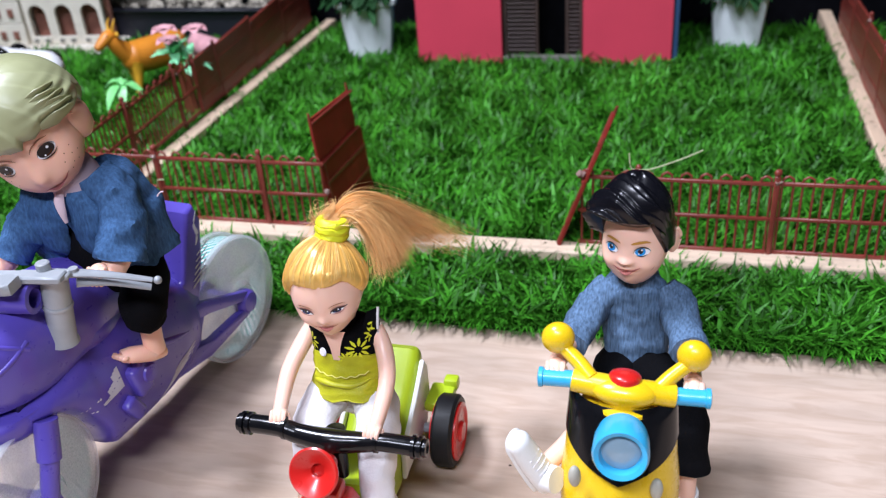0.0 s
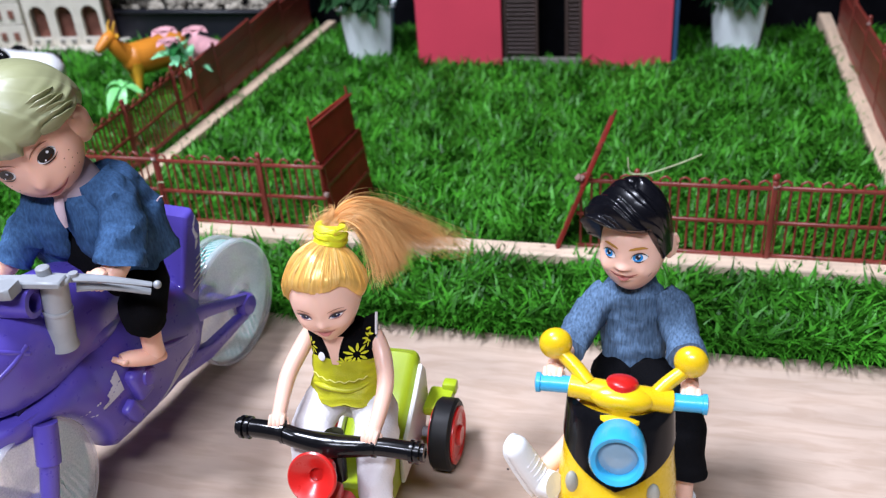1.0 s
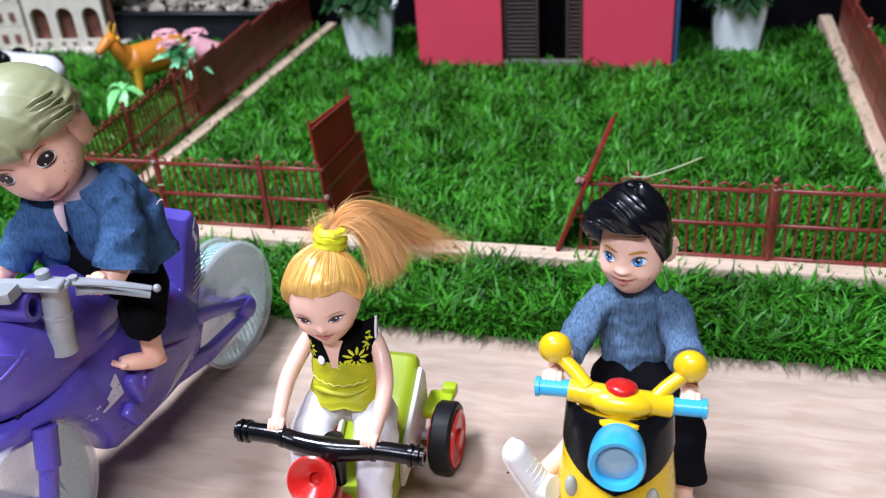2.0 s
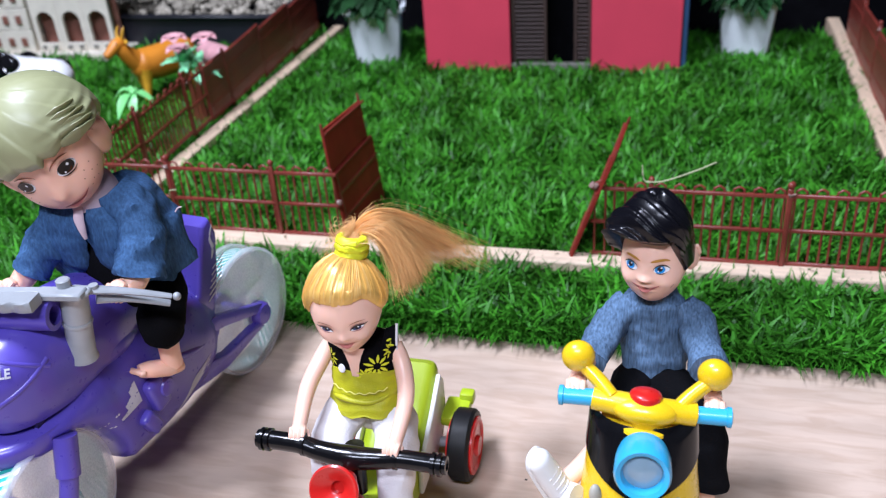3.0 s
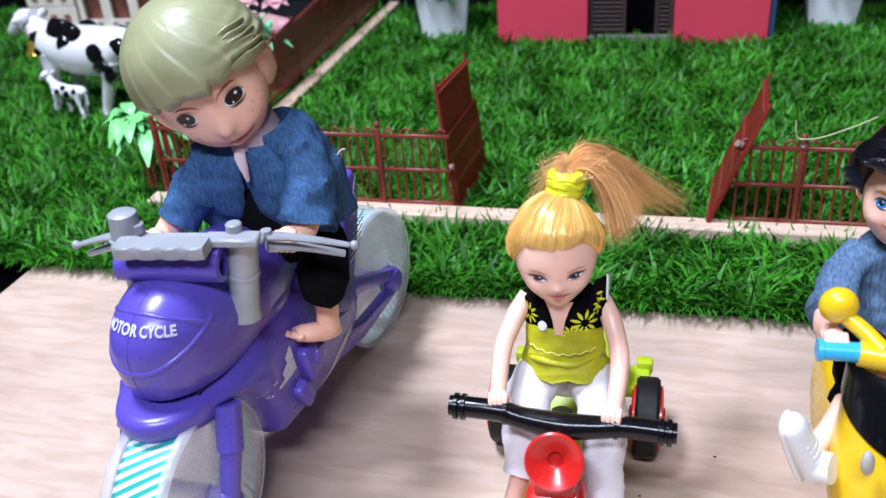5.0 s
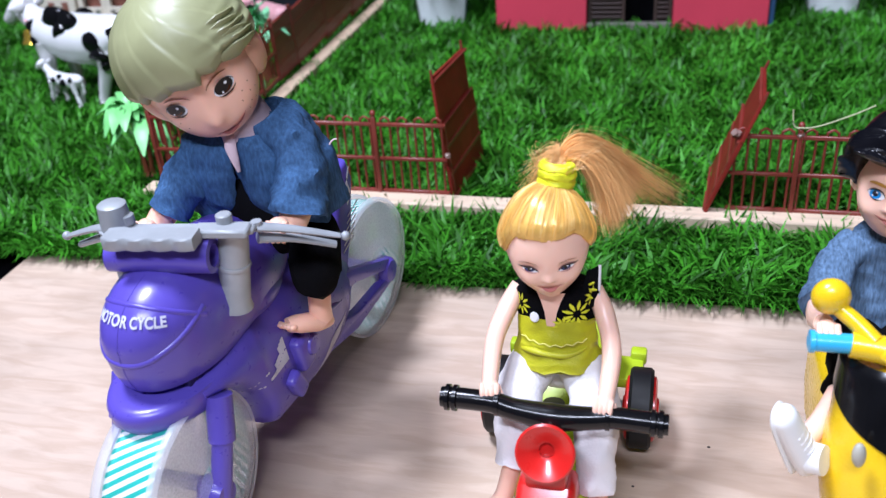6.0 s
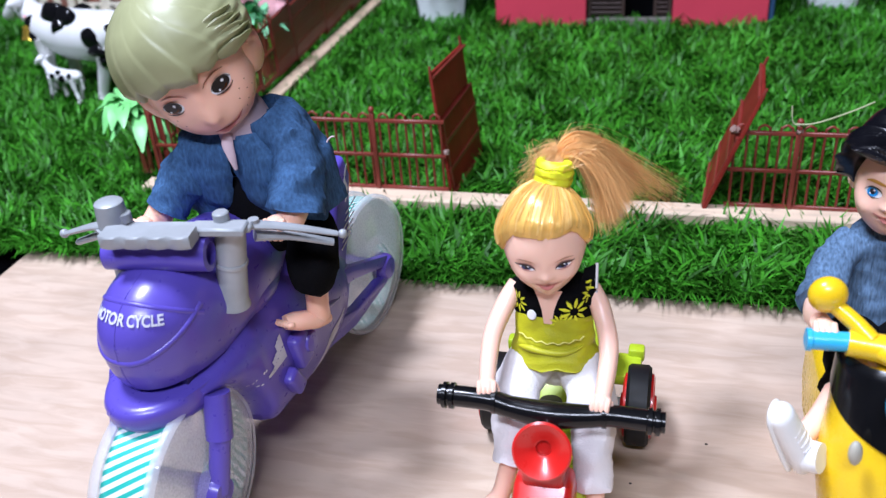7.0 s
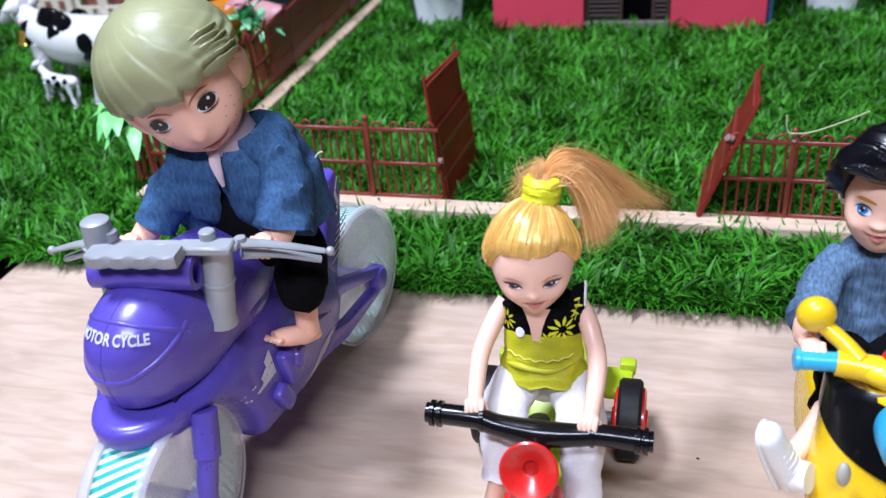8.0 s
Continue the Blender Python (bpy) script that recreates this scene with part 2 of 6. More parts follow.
# ---- shape tools ----
class Shape:
    """Collects surfaces with their materials and becomes one mesh."""

    def __init__(self, mx=None):
        self.v, self.f, self.fm, self.mats, self.mx, self.uv = [], [], [], [], mx or Matrix(), {}

    def add(self, verts, faces, mat):
        if mat not in self.mats:
            self.mats.append(mat)
        k, i = len(self.v), self.mats.index(mat)
        self.v.extend(self.mx @ Vector(p) for p in verts)
        self.f.extend(tuple(k + a for a in f) for f in faces)
        self.fm.extend([i] * len(faces))
        return range(k, len(self.v))

    def grid(self, rows, mat, close=False, cap=False):
        """rows: lists of points, equally long; close joins the ends of each row."""
        n, m = len(rows), len(rows[0])
        verts = [p for r in rows for p in r]
        faces = []
        for i in range(n - 1):
            for j in range(m if close else m - 1):
                k = (j + 1) % m
                faces.append((i * m + j, i * m + k, (i + 1) * m + k, (i + 1) * m + j))
        if cap:
            faces.append(tuple(range(m - 1, -1, -1)))
            faces.append(tuple(range((n - 1) * m, n * m)))
        return self.add(verts, faces, mat)

    def ell(self, c, r, mat, rot=(0, 0, 0), seg=20, rings=12):
        m = pose(*c, *rot)
        rows = []
        for i in range(rings + 1):
            a = math.pi * (i / rings - 0.5)
            a = max(min(a, 1.5607), -1.5607)
            rows.append([m @ Vector((r[0] * math.cos(a) * math.cos(b), r[1] * math.cos(a) * math.sin(b), r[2] * math.sin(a))) for b in [2 * math.pi * j / seg for j in range(seg)]])
        return self.grid(rows, mat, True, True)

    def lathe(self, profile, mat, c=(0, 0, 0), rot=(0, 0, 0), seg=28, cap=True):
        m = pose(*c, *rot)
        rows = [[m @ Vector((r * math.cos(b), r * math.sin(b), z)) for b in [2 * math.pi * j / seg for j in range(seg)]] for r, z in profile]
        return self.grid(rows, mat, True, cap)

    def tube(self, pts, rad, mat, seg=10, sub=4, flat=(1, 1), ref=(0, 0, 1), cap=True):
        """A smooth tube through pts; rad: one radius or one a point; flat: its two half axes' factors; ref: what the second axis leans to."""
        pts = [Vector(p) for p in pts]
        rad = rad if isinstance(rad, (list, tuple)) else [rad] * len(pts)
        line, rr = [], []
        for i in range(len(pts) - 1):
            p0, p1, p2, p3 = pts[max(i - 1, 0)], pts[i], pts[i + 1], pts[min(i + 2, len(pts) - 1)]
            for k in range(sub):
                t = k / sub
                line.append(0.5 * (2 * p1 + (p2 - p0) * t + (2 * p0 - 5 * p1 + 4 * p2 - p3) * t * t + (3 * p1 - p0 - 3 * p2 + p3) * t ** 3))
                rr.append(rad[i] + (rad[i + 1] - rad[i]) * t)
        line.append(pts[-1])
        rr.append(rad[-1])
        rows = []
        for i, p in enumerate(line):
            d = (line[min(i + 1, len(line) - 1)] - line[max(i - 1, 0)]).normalized()
            u = Vector(ref)
            if abs(d.dot(u)) > 0.97:
                u = Vector((0, 1, 0)) if abs(d.y) < 0.9 else Vector((1, 0, 0))
            s = d.cross(u).normalized()
            w = s.cross(d)
            rows.append([p + (s * math.cos(b) * flat[0] + w * math.sin(b) * flat[1]) * rr[i] for b in [2 * math.pi * j / seg for j in range(seg)]])
        return self.grid(rows, mat, True, cap)

    def from_bm(self, bm, mat):
        bm.verts.index_update()
        r = self.add([v.co.copy() for v in bm.verts], [tuple(v.index for v in f.verts) for f in bm.faces], mat)
        bm.free()
        return r

    def box(self, c, size, mat, rot=(0, 0, 0), bev=0.0, seg=1):
        bm = bmesh.new()
        bmesh.ops.create_cube(bm, size=1, matrix=Matrix.Diagonal((*size, 1)))
        if bev:
            bmesh.ops.bevel(bm, geom=bm.edges[:], offset=bev, segments=seg, affect="EDGES", profile=0.5)
        bm.transform(pose(*c, *rot))
        return self.from_bm(bm, mat)

    def extr(self, poly, x0, x1, mat, bev=0.0, seg=2, m=None):
        """A polygon of (y, z) drawn out along x, its rims rounded."""
        bm = bmesh.new()
        a = [bm.verts.new((x0, y, z)) for y, z in poly]
        f = bm.faces.new(a)
        bmesh.ops.recalc_face_normals(bm, faces=[f])
        g = bmesh.ops.extrude_face_region(bm, geom=[f])
        bmesh.ops.translate(bm, vec=(x1 - x0, 0, 0), verts=[e for e in g["geom"] if isinstance(e, bmesh.types.BMVert)])
        bmesh.ops.recalc_face_normals(bm, faces=bm.faces[:])
        if bev:
            rim = [e for e in bm.edges if abs(e.verts[0].co.x - e.verts[1].co.x) < 1e-7]
            bmesh.ops.bevel(bm, geom=rim, offset=bev, segments=seg, affect="EDGES", profile=0.5)
        if m:
            bm.transform(m)
        return self.from_bm(bm, mat)

    def crumple(self, idx, amp, scale):
        """Pushes the given corners about, as cloth creases."""
        for i in idx:
            self.v[i] = self.v[i] + noise.noise_vector(self.v[i] * scale) * amp + noise.noise_vector(self.v[i] * scale * 2.7) * amp * 0.35

    def mesh(self, name, sharp=38):
        me = bpy.data.meshes.new(name)
        me.from_pydata(self.v, [], self.f)
        for m in self.mats:
            me.materials.append(m)
        me.polygons.foreach_set("material_index", self.fm)
        bm = bmesh.new()
        bm.from_mesh(me)
        bmesh.ops.recalc_face_normals(bm, faces=bm.faces[:])
        bm.to_mesh(me)
        bm.free()
        me.shade_smooth()
        me.set_sharp_from_angle(angle=radians(sharp))
        return me


def part(name, shape, parent=None, label="", sharp=38):
    ob = new(name, shape.mesh(name, sharp))
    if parent:
        ob.parent = parent
    return tagged(ob, label)


def thing(name, at, label, category, group="", kind=""):
    ob = new(name)
    ob.empty_display_size = 0.02
    ob.matrix_basis = at
    return tagged(ob, label, category, group, kind)


def one(name, shape, label, category, group="", kind="", at=None, sharp=38):
    ob = part(name, shape, None, "", sharp)
    if at:
        ob.matrix_basis = at
    return tagged(ob, label, category, group, kind)


# ---- room, table and board ----
def slab(name, c, size, mat, label, category, bev=0.0, rot=(0, 0, 0)):
    s = Shape()
    s.box((0, 0, 0), size, mat, bev=bev)
    return one(name, s, label, category, kind="structure", at=pose(*c, *rot))


slab("floor", (0, 0.2, -0.80), (4.2, 4.4, 0.06), FLOORTILE, "plain grey room floor under the table", "floor")
slab("ceiling", (0, 0.2, 1.75), (4.2, 4.4, 0.06), PLASTER, "plain grey painted ceiling of the room", "ceiling")
slab("wall_north", (0, 2.43, 0.475), (4.2, 0.06, 2.49), PLASTER, "plain grey painted room wall", "wall")
slab("wall_south", (0, -2.03, 0.475), (4.2, 0.06, 2.49), PLASTER, "plain grey painted room wall", "wall")
slab("wall_east", (2.13, 0.2, 0.475), (0.06, 4.4, 2.49), PLASTER, "plain grey painted room wall", "wall")
slab("wall_west", (-2.13, 0.2, 0.475), (0.06, 4.4, 2.49), PLASTER, "plain grey painted room wall", "wall")

table = thing("table", pose(-0.15, 0.55, 0), "long table covered in black fabric under the toy scene", "table")
s = Shape()
s.box((0, 0, -0.034), (2.1, 1.9, 0.028), BLACKFAB, bev=0.006, seg=2)
part("tabletop", s, table)
for x in (-0.95, 0.95):
    for y in (-0.85, 0.85):
        s = Shape()
        s.box((x, y, -0.409), (0.06, 0.06, 0.722), BLACK, bev=0.004)
        part("leg", s, table)

s = Shape()
s.box((0.12, 0.20, -0.010), (1.18, 0.72, 0.020), BOARD, bev=0.0012)
one("plywood_board", s, "pale plywood board lying flat as a road in front of the grass", "board", kind="structure")
for x, y, r in ((0.0792, 0.4523, 0.0012), (0.0474, 0.3875, 0.0015), (0.0, 0.394, 0.0008), (-0.034, 0.362, 0.0007)):
    s = Shape()
    s.ell((x, y, 0.0002), (r, r * 0.8, 0.0004), SPECK, seg=10, rings=5)
    one("speck", s, "tiny dark speck of dirt on the plywood board", "dirt speck", "specks on the board")

# black cloth hanging behind the toy garden, with soft folds
s = Shape()
rows = []
for i in range(9):
    z = -0.02 + 0.75 * i / 8
    rows.append([(-1.3 + 2.3 * j / 60, 1.27 + 0.012 * math.sin(j * 0.9) + 0.008 * math.sin(j * 0.37 + i * 0.2), z) for j in range(61)])
s.grid(rows, BLACKFAB)
rows = [[(x, y + 0.004, z) for x, y, z in r] for r in rows]
s.grid(rows, BLACKFAB)
one("backdrop_cloth", s, "black cloth hanging in soft folds behind the toy garden", "cloth")

# ---- pine strips round the lawn ----
s = Shape()
s.box((-0.078, 0.6025, 0.009), (0.68, 0.0165, 0.0175), PINE, bev=0.0012)
one("wooden_strip", s, "bare pine strip across the front of the lawn", "wooden strip", "pine strips round the lawn")
s = Shape()
s.box((-0.3925, 0.905, 0.008), (0.0145, 0.58, 0.016), PINE_Y, bev=0.0012)
one("wooden_strip", s, "bare pine strip along the side of the lawn", "wooden strip", "pine strips round the lawn")
s = Shape()
s.box((0.2485, 0.925, 0.008), (0.0155, 0.62, 0.016), PINE_Y, bev=0.0012)
one("wooden_strip", s, "bare pine strip along the side of the lawn", "wooden strip", "pine strips round the lawn")


# ---- fences ----
def fence_panel(length, loops, at, first_post=True, last_post=True):
    f = thing("picket_fence", at, "small brown-red plastic picket fence with looped pickets on pine", "fence", "fences round the lawn")
    for z, h in ((0.0185, 0.0035), (0.0445, 0.0026), (0.0705, 0.0028)):
        s = Shape()
        s.box((length / 2, 0, z), (length, 0.0024, h), FENCE, bev=0.0005)
        part("rail", s, f)
    for x, on in ((0.0, first_post), (length, last_post)):
        if on:
            s = Shape()
            s.box((x, 0, 0.0465), (0.0032, 0.0036, 0.060), FENCE, bev=0.0006)
            s.ell((x, 0, 0.0785), (0.0022, 0.0022, 0.0026), FENCE, seg=10, rings=6)
            part("post", s, f)
    step = length / (loops + 0.0)
    hw = step * 0.27
    s = Shape()
    pts = [(-hw, 0, 0.018), (-hw, 0, 0.045), (-hw, 0, 0.0715), (-hw * 0.7, 0, 0.0745), (0, 0, 0.0760), (hw * 0.7, 0, 0.0745), (hw, 0, 0.0715), (hw, 0, 0.045), (hw, 0, 0.018)]
    s.tube(pts, 0.00085, FENCE, seg=6, sub=2, ref=(0, 1, 0))
    me = s.mesh("picket_loop")
    for k in range(loops):
        ob = new("picket_loop", me)
        ob.parent = f
        ob.location = (step * (k + 0.5), 0, 0)
    return f


FY = 0.6105
full = fence_panel(0.0895, 7, pose(-0.3195, FY, 0))
fence_panel(0.050, 4, pose(-0.2280, FY, 0, 0, 0, 0.6), False, False)
copy_thing(full, pose(-0.4085, FY + 0.001, 0, 0, 0, 0.3))
fence_panel(0.0405, 3, pose(0.0115, FY - 0.001, 0), False, False)
copy_thing(full, pose(0.0525, FY - 0.001, 0))
copy_thing(full, pose(0.1430, FY, 0, 0, 0, 0.4))
copy_thing(full, pose(0.2330, FY + 0.001, 0))
for k in range(6):
    if k < 2:
        copy_thing(full, pose(-0.4035 - 0.0006 * k, 0.618 + 0.0905 * k, 0, 0, -2 - 0.6 * k, 90))
    if k < 1:
        copy_thing(full, pose(0.2535, 0.625, 0, 0, 2, 90))


def closed_panel(length, at):
    f = thing("side_fence", at, "closed brown-red plastic fence panel standing on the pine strip", "fence", "closed panels of the side fences")
    s = Shape()
    s.extr([(0.0015, 0.0165), (length - 0.0015, 0.0165), (length - 0.0015, 0.0735), (0.0015, 0.0735)], -0.0010, 0.0010, FENCE, 0.0004, 1, pose(0, 0, 0, 0, 0, -90))
    part("leaf", s, f)
    for z, r in ((0.0180, 0.0018), (0.0445, 0.0013), (0.0735, 0.0016)):
        s = Shape()
        s.tube([(0, 0, z), (length, 0, z)], r, FENCE, seg=8, sub=1)
        part("rail", s, f)
    for z in (0.0310, 0.0590):
        s = Shape()
        s.box((length / 2, 0, z), (length - 0.006, 0.0032, 0.0040), FENCE, bev=0.0005)
        part("pressed_band", s, f)
    s = Shape()
    s.box((0, 0, 0.0465), (0.0032, 0.0040, 0.060), FENCE, bev=0.0006)
    s.ell((0, 0, 0.0785), (0.0022, 0.0022, 0.0026), FENCE, seg=10, rings=6)
    part("post", s, f)
    return f


fence_panel(0.0400, 3, pose(-0.4047, 0.799, 0, 0, -3.2, 90), True, False)
shut = closed_panel(0.0895, pose(0.2540, 0.7155, 0, 0, 2, 90))
closed_panel(0.0480, pose(-0.4050, 0.8405, 0, 0, -3.4, 90))
for k in range(3, 6):
    copy_thing(shut, pose(-0.4035 - 0.0006 * k, 0.618 + 0.0905 * k, 0, 0, -2 - 0.6 * k, 90))
for k in range(2, 6):
    copy_thing(shut, pose(0.2535 + 0.0005 * k, 0.625 + 0.0905 * k, 0, 0, 2, 90))

for x, y, z, r in ((-0.4035, 0.80, 0.071, 0.002), (0.0525, FY - 0.002, 0.0725, 0.0024), (0.1430, FY - 0.002, 0.0725, 0.0026), (0.0135, FY - 0.003, 0.073, 0.003), (0.2535, 0.806, 0.073, 0.0025), (0.2535, 0.986, 0.073, 0.0025), (-0.4065, 0.98, 0.071, 0.0022), (-0.177, FY - 0.003, 0.050, 0.0022), (-0.32, FY - 0.002, 0.072, 0.0025)):
    s = Shape()
    k = s.ell((x, y, z), (r * 1.0, r * 0.8, r * 0.65), GLUE, seg=12, rings=8)
    s.crumple(k, r * 0.6, 400)
    one("glue_lump", s, "clear lump of hot glue on a fence joint", "glue", "glue lumps on the fence")


def gate(at, flip):
    g = thing("fence_gate", at, "open brown-red plastic gate leaf standing ajar on the pine strip", "gate", "gate leaves")
    s = Shape()
    s.extr([(0, 0), (0.078, 0.004), (0.0785, 0.062), (0.070, 0.066), (0.0, 0.064)], -0.0012, 0.0012, LEAF_RED, 0.0004, 1)
    part("lower_panel", s, g)
    s = Shape()
    s.extr([(-0.002, 0.0645), (0.070, 0.0665), (0.071, 0.098), (0.0, 0.100)], -0.0011, 0.0011, LEAF_RED, 0.0004, 1)
    part("upper_panel", s, g)
    for z0, z1 in ((0.003, 0.005), (0.0615, 0.064), (0.0965, 0.096)):
        s = Shape()
        s.tube([(flip * 0.0014, 0.001, z0), (flip * 0.0014, 0.074, z1)], 0.0012, FENCE, seg=8, sub=1)
        part("rail", s, g)
    for z0, z1 in ((0.0200, 0.0215), (0.0420, 0.0435)):
        s = Shape()
        s.extr([(0.002, z0), (0.0775, z1), (0.0775, z1 + 0.0042), (0.002, z0 + 0.0036)], flip * 0.0010, flip * 0.0020, FENCE, 0.0004, 1)
        part("pressed_band", s, g)
    s = Shape()
    s.extr([(0.004, 0.0050), (0.0060, 0.0050), (0.0060, 0.0615), (0.004, 0.0615)], flip * 0.0010, flip * 0.0018, FENCE, 0.0003, 1)
    part("stile", s, g)
    for y in (0.001, 0.070):
        s = Shape()
        s.tube([(0, y, 0.094), (0, y, 0.1045)], [0.0014, 0.0009], FENCE, seg=8, sub=1)
        part("pin", s, g)
    return g


gate(pose(-0.1770, 0.615, 0.0095, 0, -6.0, -5), 1).scale = (1, 0.97, 0.95)
gate(pose(-0.0016, 0.603, 0.0165, 0, 19.8, -4.2), -1).scale = (1, 0.86, 0.88)

# ---- red toy house ----
house = thing("toy_house", pose(-0.078, 1.041, 0.004, 0, 0, 1.8), "red foam-board toy house with dark brown louvred doors", "toy house")


def hbox(name, x0, x1, y0, y1, z0, z1, mat, parent, label="", bev=0.0006):
    s = Shape()
    s.box(((x0 + x1) / 2, (y0 + y1) / 2, (z0 + z1) / 2), (x1 - x0, y1 - y0, z1 - z0), mat, bev=bev)
    return part(name, s, parent, label)


hbox("front_wall", -0.146, -0.0455, 0, 0.006, 0, 0.22, HOUSE_RED, house)
hbox("front_wall", 0.0465, 0.145, 0, 0.006, 0, 0.22, HOUSE_RED, house)
hbox("side_wall", -0.146, -0.140, 0.0065, 0.16, 0, 0.22, HOUSE_BLUE, house, "dark blue side wall")
hbox("side_wall", 0.1455, 0.1515, 0.003, 0.16, 0, 0.22, HOUSE_BLUE, house, "dark blue side wall")
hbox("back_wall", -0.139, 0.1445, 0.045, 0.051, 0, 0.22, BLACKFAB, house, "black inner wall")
hbox("lintel", -0.045, 0.046, 0, 0.006, 0.165, 0.22, HOUSE_RED, house)
hbox("roof", -0.152, 0.152, -0.004, 0.165, 0.2205, 0.228, HOUSE_BLUE, house, "flat dark roof board")
hbox("sill", -0.045, 0.046, 0.001, 0.010, 0.0, 0.011, DOORSILL, house, "grey door sill")
for x0, x1, y in ((-0.0445, -0.004, 0.006), (0.0265, 0.046, 0.006)):
    d = hbox("door", x0, x1, y + 0.004, y + 0.007, 0.012, 0.163, SHUTTER, house, "dark brown louvred door")
    for a, b in ((x0, x0 + 0.004), (x1 - 0.004, x1)):
        hbox("stile", a, b, y, y + 0.0038, 0.012, 0.163, SHUTTER, d)
    s = Shape()
    s.box((0, 0, 0), (x1 - x0 - 0.0085, 0.0012, 0.0042), SHUTTER, rot=(38, 0, 0))
    me = s.mesh("slat")
    for k in range(30):
        ob = new("slat", me)
        ob.parent, ob.location = d, ((x0 + x1) / 2, y + 0.002, 0.016 + 0.0049 * k)


# ---- potted plants ----
def leaf(shape, base, d, length, width, mat, droop=0.4, up=(0, 0, 1)):
    """A folded leaf from base along d, bending down."""
    d, base = Vector(d).normalized(), Vector(base)
    side = d.cross(Vector(up))
    side = side.normalized() if side.length > 1e-4 else Vector((1, 0, 0))
    nrm = side.cross(d)
    rows = []
    for i in range(6):
        t = i / 5
        w = width * math.sin(math.pi * min(1, t * 0.92 + 0.06)) ** 0.8
        c = base + d * length * t - Vector((0, 0, 1)) * droop * length * t * t
        rows.append([c - side * w + nrm * w * 0.35, c, c + side * w + nrm * w * 0.35])
    shape.grid(rows, mat)


def potted_plant(at, label, bloom=None, seed=1):
    rnd = random.Random(seed)
    p = thing("potted_plant", at, label, "potted plant", "white pots beside the toy house")
    s = Shape()
    rows = []
    prof = [(0.0195, 0.0), (0.0225, 0.001), (0.0262, 0.038), (0.0285, 0.066), (0.0325, 0.067), (0.0332, 0.073), (0.0300, 0.074), (0.0270, 0.070), (0.0265, 0.064)]
    for r, z in prof:
        ring = []
        for j in range(40):
            a = 2 * math.pi * j / 40
            c, q = math.cos(a), math.sin(a)
            k = r / (abs(c) ** 8 + abs(q) ** 8) ** (1 / 8)
            ring.append((k * c, k * q, z))
        rows.append(ring)
    s.grid(rows, POT, True, True)
    part("pot", s, p, "tapered square white pot with a rolled rim")
    s = Shape()
    s.box((0, 0, 0.062), (0.05, 0.05, 0.006), SOIL, bev=0.001)
    part("soil", s, p)
    s = Shape()
    for k in range(90):
        a, e = rnd.uniform(0, 6.283), rnd.uniform(0.2, 1.3)
        b = Vector((rnd.uniform(-0.018, 0.018), rnd.uniform(-0.018, 0.018), rnd.uniform(0.064, 0.105)))
        leaf(s, b, (math.cos(a) * math.cos(e), math.sin(a) * math.cos(e), math.sin(e)), rnd.uniform(0.02, 0.042), rnd.uniform(0.003, 0.007), LEAF, rnd.uniform(0.3, 1.0))
    for k in range(46):
        a = rnd.uniform(2.4, 5.4)
        b = Vector((math.cos(a) * 0.024, math.sin(a) * 0.024, rnd.uniform(0.074, 0.088)))
        leaf(s, b, (math.cos(a), math.sin(a), rnd.uniform(0.0, 0.5)), rnd.uniform(0.018, 0.030), rnd.uniform(0.005, 0.009), LEAF, rnd.uniform(0.5, 0.9))
    part("foliage", s, p, "dense dark green leaves")
    if bloom:
        s = Shape()
        for k in range(24):
            a = rnd.uniform(0, 6.283)
            c = Vector((-0.034 + rnd.uniform(-0.012, 0.012), -0.006 + rnd.uniform(-0.01, 0.01), 0.075 + rnd.uniform(-0.012, 0.014)))
            leaf(s, c, (math.cos(a), math.sin(a), rnd.uniform(-0.3, 0.6)), 0.010, 0.003, bloom, 0.3)
        part("blossom", s, p, "violet blossoms")
    return p


potted_plant(pose(-0.298, 1.082, 0.004, 0, 0, 15), "square white plastic pot with a dark leafy plant on the grass", None, 3).scale = (1.15, 1.15, 1.0)
potted_plant(pose(0.139, 1.125, 0.004, 0, 0, -3), "square white plastic pot with dark leaves and violet blossoms", PURPLE_FLOWER, 8).scale = (1.12, 1.12, 1.0)

# ---- gravel tray ----
tray = thing("gravel_tray", pose(-0.60, 1.215, 0.004), "shallow black tray filled with pale gravel behind the lawn", "tray")
TRAY_PARTS = (("tray_base", (0, 0, 0.004), (0.30, 0.20, 0.006)), ("side", (0, -0.1, 0.026), (0.30, 0.005, 0.037)), ("side", (0, 0.1, 0.026), (0.30, 0.005, 0.037)), ("side", (-0.1475, 0, 0.026), (0.005, 0.1945, 0.037)), ("side", (0.1475, 0, 0.026), (0.005, 0.1945, 0.037)), ("rim", (0, -0.103, 0.047), (0.318, 0.012, 0.004)), ("rim", (0, 0.103, 0.047), (0.318, 0.012, 0.004)), ("rim", (-0.151, 0, 0.047), (0.012, 0.1935, 0.004)), ("rim", (0.151, 0, 0.047), (0.012, 0.1935, 0.004)))
for name, c, size in TRAY_PARTS:
    s = Shape()
    s.box(c, size, TRAY, bev=0.001)
    part(name, s, tray)
s = Shape()
rnd = random.Random(5)
for k in range(420):
    r = rnd.uniform(0.004, 0.008)
    i = s.ell((rnd.uniform(-0.138, 0.138), rnd.uniform(-0.09, 0.09), 0.032 + rnd.uniform(0, 0.012)), (r, r * rnd.uniform(0.6, 1), r * rnd.uniform(0.5, 0.8)), GRAVEL, (rnd.uniform(0, 90), rnd.uniform(0, 90), rnd.uniform(0, 180)), 7, 4)
    s.crumple(i, r * 0.3, 160)
